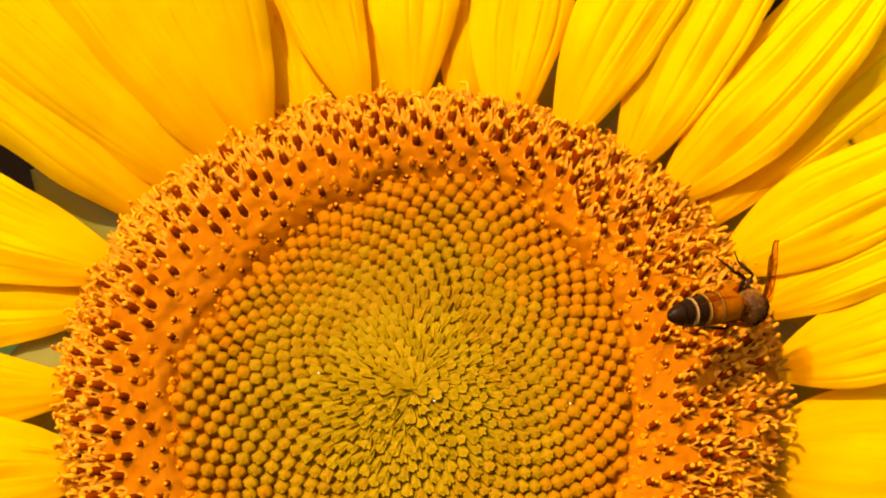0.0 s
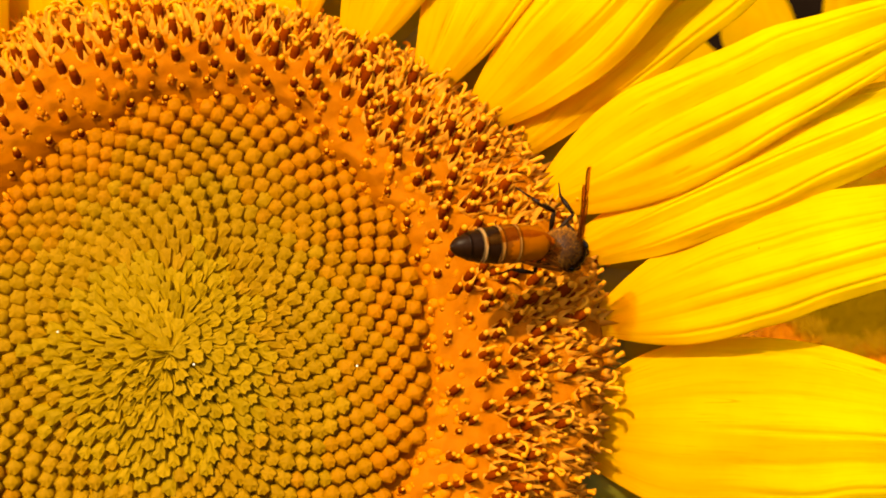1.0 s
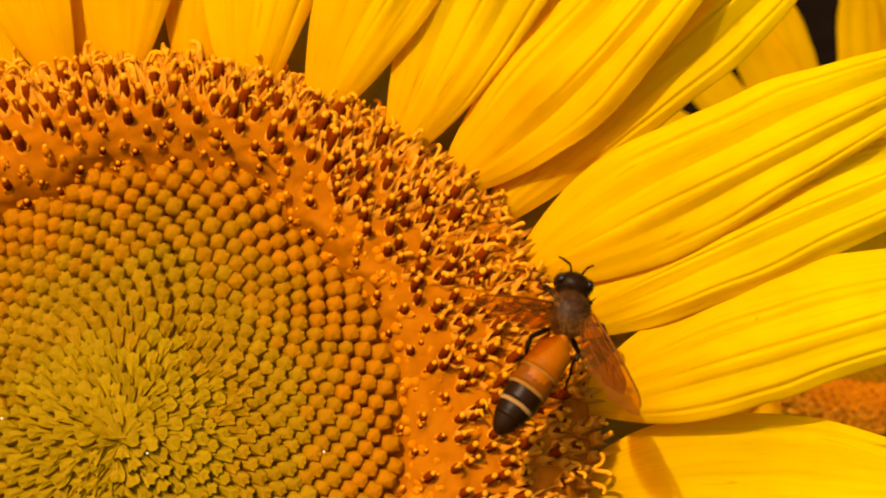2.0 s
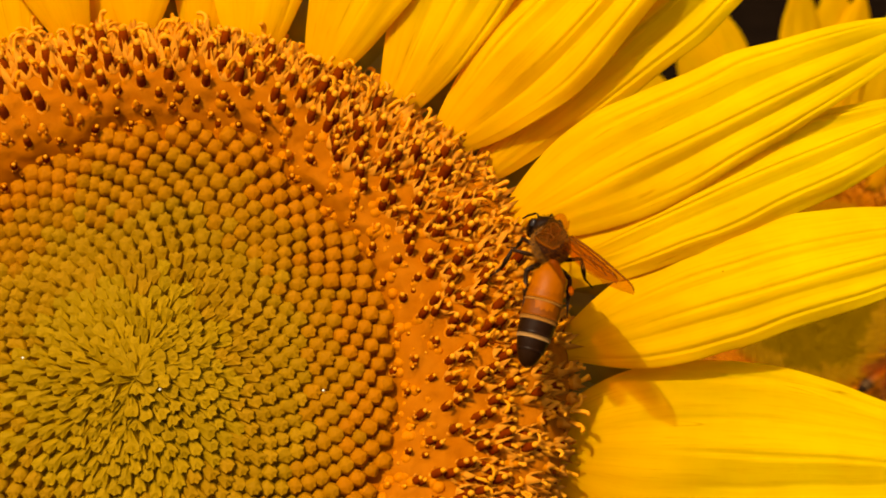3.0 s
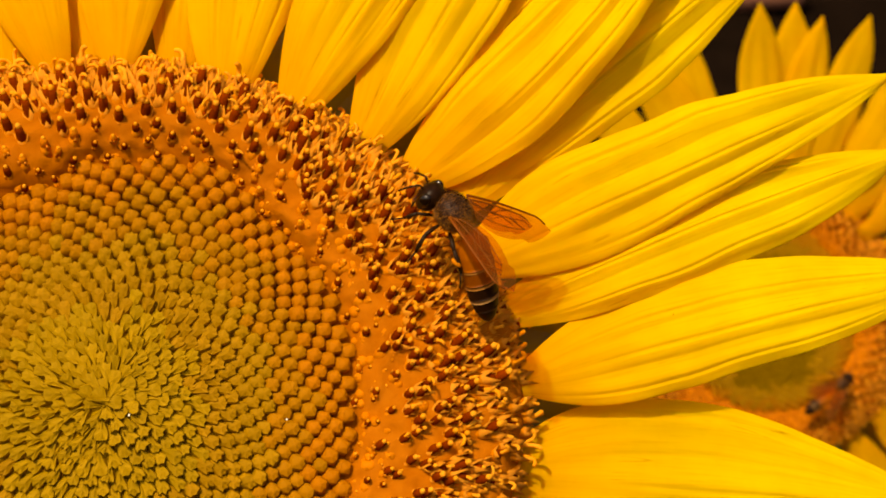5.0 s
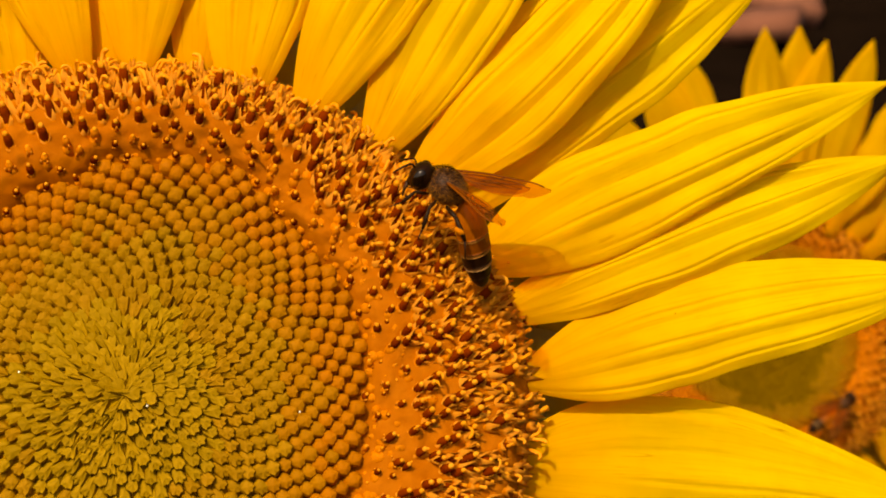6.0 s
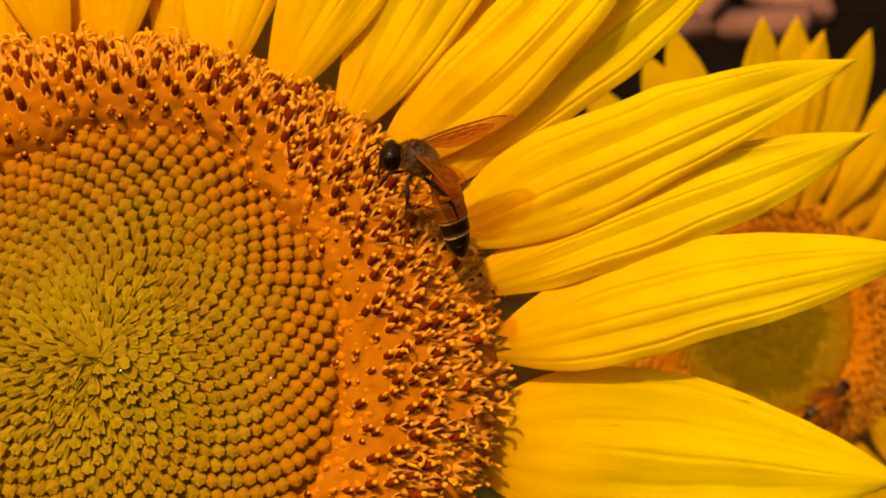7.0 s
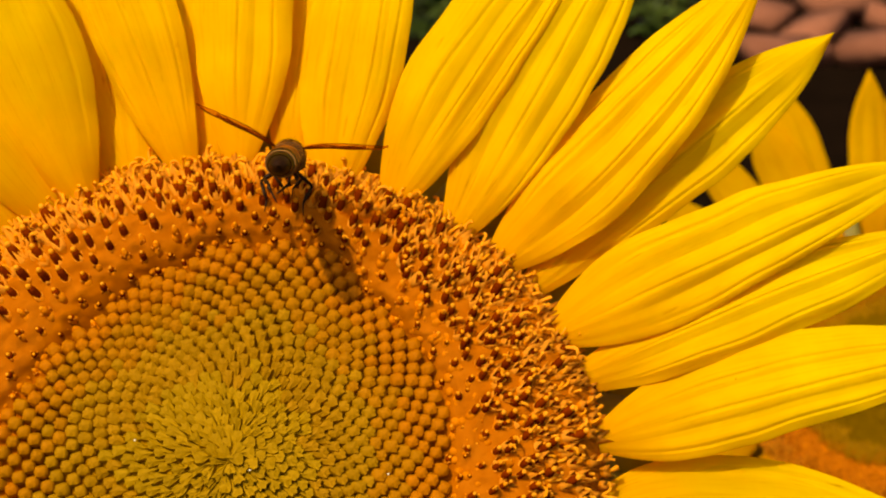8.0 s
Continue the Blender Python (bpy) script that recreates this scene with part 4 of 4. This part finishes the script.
def motions():
    """The bee walks over the florets, turns, rests and takes wing."""
    # each row: seconds; the waist, the head and the tail; roll
    rows = ((0.0, (55.5, -9.0, 14.7), (59.5, -1.3, 13.5), (42.7, -16.7, 12.1), 10),
            (0.5, (54.3, -9.0, 15.7), (58.6, -1.6, 14.0), (41.0, -15.9, 14.2), 10),
            (1.0, (54.8, -9.0, 15.5), (59.3, -1.8, 13.5), (40.9, -14.6, 14.5), 8),
            (1.5, (57.7, -9.0, 14.6), (61.7, -1.3, 14.0), (45.4, -17.2, 11.3), 8),
            (1.7, (58.5, -9.0, 13.6), (60.9, -2.8, 19.1), (47.8, -18.2, 8.4), 5),
            (2.2, (59.5, -9.0, 13.0), (61.3, -7.0, 21.2), (52.0, -10.0, 1.0), 8),
            (2.8, (59.9, -9.0, 13.4), (59.0, -3.0, 20.0), (56.2, -10.0, 2.3), 12),
            (3.0, (60.2, -9.0, 15.9), (59.7, -3.0, 21.3), (56.2, -10.0, 2.2), 12),
            (3.5, (59.9, -9.0, 16.1), (57.2, -3.0, 22.3), (57.7, -10.0, 2.0), 18),
            (4.0, (60.7, -9.0, 19.7), (59.9, -6.5, 27.8), (56.1, -10.0, 6.4), 20),
            (4.2, (56.3, -9.0, 20.1), (51.4, -6.5, 27.5), (56.1, -10.0, 6.0), 25),
            (4.8, (53.6, -9.0, 25.0), (47.0, -9.0, 31.5), (57.3, -2.5, 11.5), 35),
            (5.5, (53.0, -9.0, 29.8), (45.6, -9.0, 33.8), (59.9, -2.9, 16.2), 45),
            (6.0, (51.3, -9.0, 31.0), (43.5, -9.0, 35.5), (55.8, -0.6, 17.8), 58),
            (6.5, (52.3, -9.0, 31.2), (44.4, -9.0, 34.1), (54.9, -3.9, 15.9), 68),
            (7.0, (52.1, -9.0, 31.8), (43.7, -9.0, 33.5), (57.3, -3.4, 17.8), 55),
            (7.5, (46.8, -9.0, 32.4), (37.3, -9.0, 36.0), (53.2, -1.8, 20.8), 48),
            (7.7, (41.4, -9.0, 34.0), (32.5, -9.0, 37.0), (52.3, -5.7, 24.1), 38),
            (7.8, (39.0, -9.0, 36.9), (29.5, -9.1, 39.9), (50.5, -3.6, 28.7), 38),
            (7.9, (27.2, -13.0, 45.0), (22.0, -19.6, 47.4), (36.0, -24.5, 40.8), 50))
    keys = [(t, bee_pose(w, h, roll)) for t, w, h, tail, roll in rows]
    bends = [(t, abdomen_pose(at, w, tail)) for (t, at), (_, w, h, tail, roll) in zip(keys, rows)]
    keys.append((8.0, HEAD @ pose(0.0090, -0.0115, 0.0505, 0, 0, 88) @ pose(0, 0, 0, 4, -8, 0)))
    bends.append((8.0, pose(0, 0, 0)))
    walk(MAIN_BEE, keys)
    walk(next(p for p in MAIN_BEE.children if p.name.startswith("abdomen")), bends)
    # each row: seconds; sweep, lift and twist of the left wings, then of the right wings
    flaps = ((0.0, 42, 4, 46, 14, -20, 10), (0.5, 42, 4, 46, 14, -20, 10), (1.0, 42, 4, 46, 14, -20, 10), (1.5, 38, 4, 46, 14, -20, 10), (1.7, 80, 6, 40, 34, 4, 30),
             (2.2, 50, 40, 20, 40, 4, 12), (2.8, 4, 30, 70, 40, 4, 14), (3.0, 4, 30, 70, 32, 4, 14), (3.5, 4, 32, 70, 8, 6, 14), (3.8, 4, 50, 60, 12, 6, 12), (4.0, 6, 54, 40, 26, 6, 8), (4.2, 14, 20, 4, 40, 4, 4),
             (4.8, 24, 10, 6, 36, 0, -6), (5.5, 44, 14, 6, 36, -6, -12), (6.0, 58, 14, 6, 18, 18, 0), (6.5, 70, 12, 6, 5, 25, 2), (7.0, 70, 12, 6, 22, 26, 4), (7.5, 44, 8, 6, 32, 24, 6),
             (7.7, 6, -8, 6, 40, 18, 8), (7.8, 8, -4, 6, 40, 20, 8), (7.9, 70, 20, 30, 55, 18, 20), (8.0, 80, 22, 14, 80, 4, 14))
    for wing, e, kind in MAIN_WINGS:
        walk(wing, [(f[0], wing_pose(e, kind, *(f[1:4] if e > 0 else f[4:7]))) for f in flaps])
    # the second flower sways, with the bee on it
    for thing, at in ((FAR_FLOWER, FAR_FLOWER.matrix_basis.copy()), (FAR_BEE, FAR_BEE.matrix_basis.copy())):
        walk(thing, [(t, Matrix.Translation((dx * MM, 0, dz * MM)) @ at) for t, dx, dz in SWAY])
    # its legs hang down as it lifts off, and step a little before that
    for k, (leg, e, root) in enumerate(MAIN_LEGS):
        about = Matrix.Translation(Vector(root) * MM * BEE_SIZE)
        swings = [(t, 5 * math.sin(t * 4.1 + k * 2.1), 4 * math.sin(t * 3.3 + k * 1.7)) for t in (0.0, 0.5, 1.0, 1.5, 2.2, 2.8, 3.5, 4.2, 4.8, 5.5, 6.0, 6.5, 7.0, 7.5, 7.8)]
        swings += [(7.9, 30, 0), (8.0, 45, 0)]
        walk(leg, [(t, about @ pose(0, 0, 0, -e * down, 0, turn) @ about.inverted()) for t, down, turn in swings])


def ground_material():
    m, n, l, b = material("soil", 1.0, 0.0)
    tc = n.new("ShaderNodeTexCoord")
    g1, g2 = noise_tex(n, l, tc.outputs["Object"], 4.0, 5), noise_tex(n, l, tc.outputs["Object"], 60, 4)
    # brown soil taken down to near black: the ground's shade is in its colour
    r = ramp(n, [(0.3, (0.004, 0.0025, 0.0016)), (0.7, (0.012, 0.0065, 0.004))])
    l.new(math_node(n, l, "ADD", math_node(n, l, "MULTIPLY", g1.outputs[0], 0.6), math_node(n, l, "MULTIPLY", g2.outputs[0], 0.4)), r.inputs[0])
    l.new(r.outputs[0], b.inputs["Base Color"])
    bump_from(n, l, g2.outputs[0], 0.8, 0.02, b)
    return m


def ground():
    bm = bmesh.new()
    cuts = [-400, -60, -12, -6, -4, -3, -2, -1.5, -1, -0.5, 0, 0.5, 1, 1.5, 2, 2.5, 3, 3.5, 4, 5, 6, 8, 12, 60, 400]
    vs = [[bm.verts.new((x, y, 0.03 * noise.noise(Vector((x * 1.3, y * 1.3, 0))) if abs(x) + abs(y) < 20 else 0)) for x in cuts] for y in cuts]
    for i in range(len(cuts) - 1):
        for j in range(len(cuts) - 1):
            bm.faces.new((vs[i][j], vs[i][j + 1], vs[i + 1][j + 1], vs[i + 1][j]))
    tagged(part("ground", bm, ground_material(), None), "bare brown garden soil, darkened to stand in for shade", "soil", kind="structure")


def brick_material():
    m, n, l, b = material("terracotta", 0.9, 0.15)
    tc, info = n.new("ShaderNodeTexCoord"), n.new("ShaderNodeObjectInfo")
    g = noise_tex(n, l, tc.outputs["Object"], 25, 5)
    c = mix_rgb(n, l, g.outputs[0], (0.17, 0.06, 0.037), (0.33, 0.135, 0.085))
    l.new(mix_rgb(n, l, math_node(n, l, "MULTIPLY", info.outputs["Random"], 0.4), c, (0.06, 0.022, 0.015)), b.inputs["Base Color"])
    bump_from(n, l, g.outputs[0], 0.5, 0.01, b)
    return m


def bricks():
    """Old bricks lying loose on the soil behind the flowers."""
    mat = brick_material()
    bm = bmesh.new()
    bmesh.ops.create_cube(bm, size=1.0)
    bmesh.ops.scale(bm, vec=(0.30, 0.17, 0.080), verts=bm.verts)
    bmesh.ops.bevel(bm, geom=bm.edges[:], offset=0.006, segments=2, affect="EDGES")
    for v in bm.verts:
        v.co += 0.004 * noise.noise_vector(v.co * 18)
    first = tagged(part("brick", bm, mat, None), "weathered terracotta brick lying on soil darkened as shade", "brick", "loose bricks", "thing")
    rnd = random.Random(12)
    places = [(1.40, 6.02, 20), (1.74, 6.00, -28), (1.56, 6.30, 58), (1.90, 6.32, -12), (1.38, 6.58, -42), (1.72, 6.64, 24), (2.06, 6.62, 70)]
    for k, (x, y, a) in enumerate(places):
        m = pose(x, y, 0.036 + 0.03 * (k % 2), rnd.uniform(-18, 18), rnd.uniform(-18, 18), a)
        if k == 0:
            first.matrix_basis = m
        else:
            copy_thing(first, m)


def shrub(at, height, seed, label):
    """A low garden plant: a few stems and many small dark leaves."""
    rnd = random.Random(seed)
    ob = new("garden_plant")
    ob.matrix_basis = pose(*at)
    tagged(ob, label, "plant", "garden plants", "thing")
    leaves = Shape()
    for q in range(7):
        a, lean = rnd.uniform(0, 6.28), rnd.uniform(0.2, 0.6)
        path = [Vector((0.02 * math.cos(a), 0.02 * math.sin(a), 0))]
        for k in range(5):
            path.append(path[-1] + Vector((math.cos(a) * lean, math.sin(a) * lean, 1)) * height * 0.2 + Vector((rnd.gauss(0, 0.01), rnd.gauss(0, 0.01), 0)))
        s = Shape()
        s.tube(path, [0.006, 0.0055, 0.005, 0.004, 0.003, 0.002], 6)
        st = new("stem", s.mesh("stem", [STEM]))
        st.parent = ob
        for k in range(26):
            p = path[rnd.randrange(1, 6)]
            d = Vector((rnd.gauss(0, 1), rnd.gauss(0, 1), rnd.gauss(0.1, 0.5))).normalized()
            side = d.cross(Vector((0, 0, 1))).normalized()
            ln, w = rnd.uniform(0.05, 0.10), rnd.uniform(0.014, 0.026)
            nor = side.cross(d) * 0.012
            leaves.add([p, p + d * ln * 0.35 + side * w - nor, p + d * ln * 0.4, p + d * ln * 0.35 - side * w - nor, p + d * ln * 0.75 + side * w * 0.6 - nor, p + d * ln * 0.75 - side * w * 0.6 - nor, p + d * ln - 2 * nor],
                       [(0, 1, 2), (0, 2, 3), (1, 4, 6, 2), (2, 6, 5, 3)])
    lf = new("leaves", leaves.mesh("leaves", [LEAF]))
    lf.parent = ob
    tagged(lf, kind="stuff")


# ---- build ----
ground()
bricks()
shrub((0.18, 6.25, 0), 0.30, 1, "low garden plant with small dark green leaves")
shrub((0.62, 6.55, 0), 0.34, 2, "low garden plant with small dark green leaves")
shrub((1.02, 6.30, 0), 0.28, 3, "low garden plant with small dark green leaves")
shrub((1.92, 6.85, 0), 0.36, 4, "low garden plant with small dark green leaves")
shrub((0.75, 2.75, 0), 0.5, 5, "low garden plant with small dark green leaves")
sunflower()
FAR_FLOWER = far_sunflower()
MAIN_BEE, MAIN_WINGS, MAIN_LEGS = honey_bee("giant honey bee with amber abdomen foraging on the florets")
FAR_BEE, FAR_WINGS, FAR_LEGS = honey_bee("dark honey bee on the second sunflower's floret ring")
FAR_BEE.matrix_basis = HEAD @ pose(0.268, 0.474, -0.006, 90, 0, 0) @ pose(0, 0, 0, 0, 0, 40)
for far_wing, far_side, far_kind in FAR_WINGS:
    far_wing.matrix_basis = wing_pose(far_side, far_kind, 25, 8, 10)
motions()
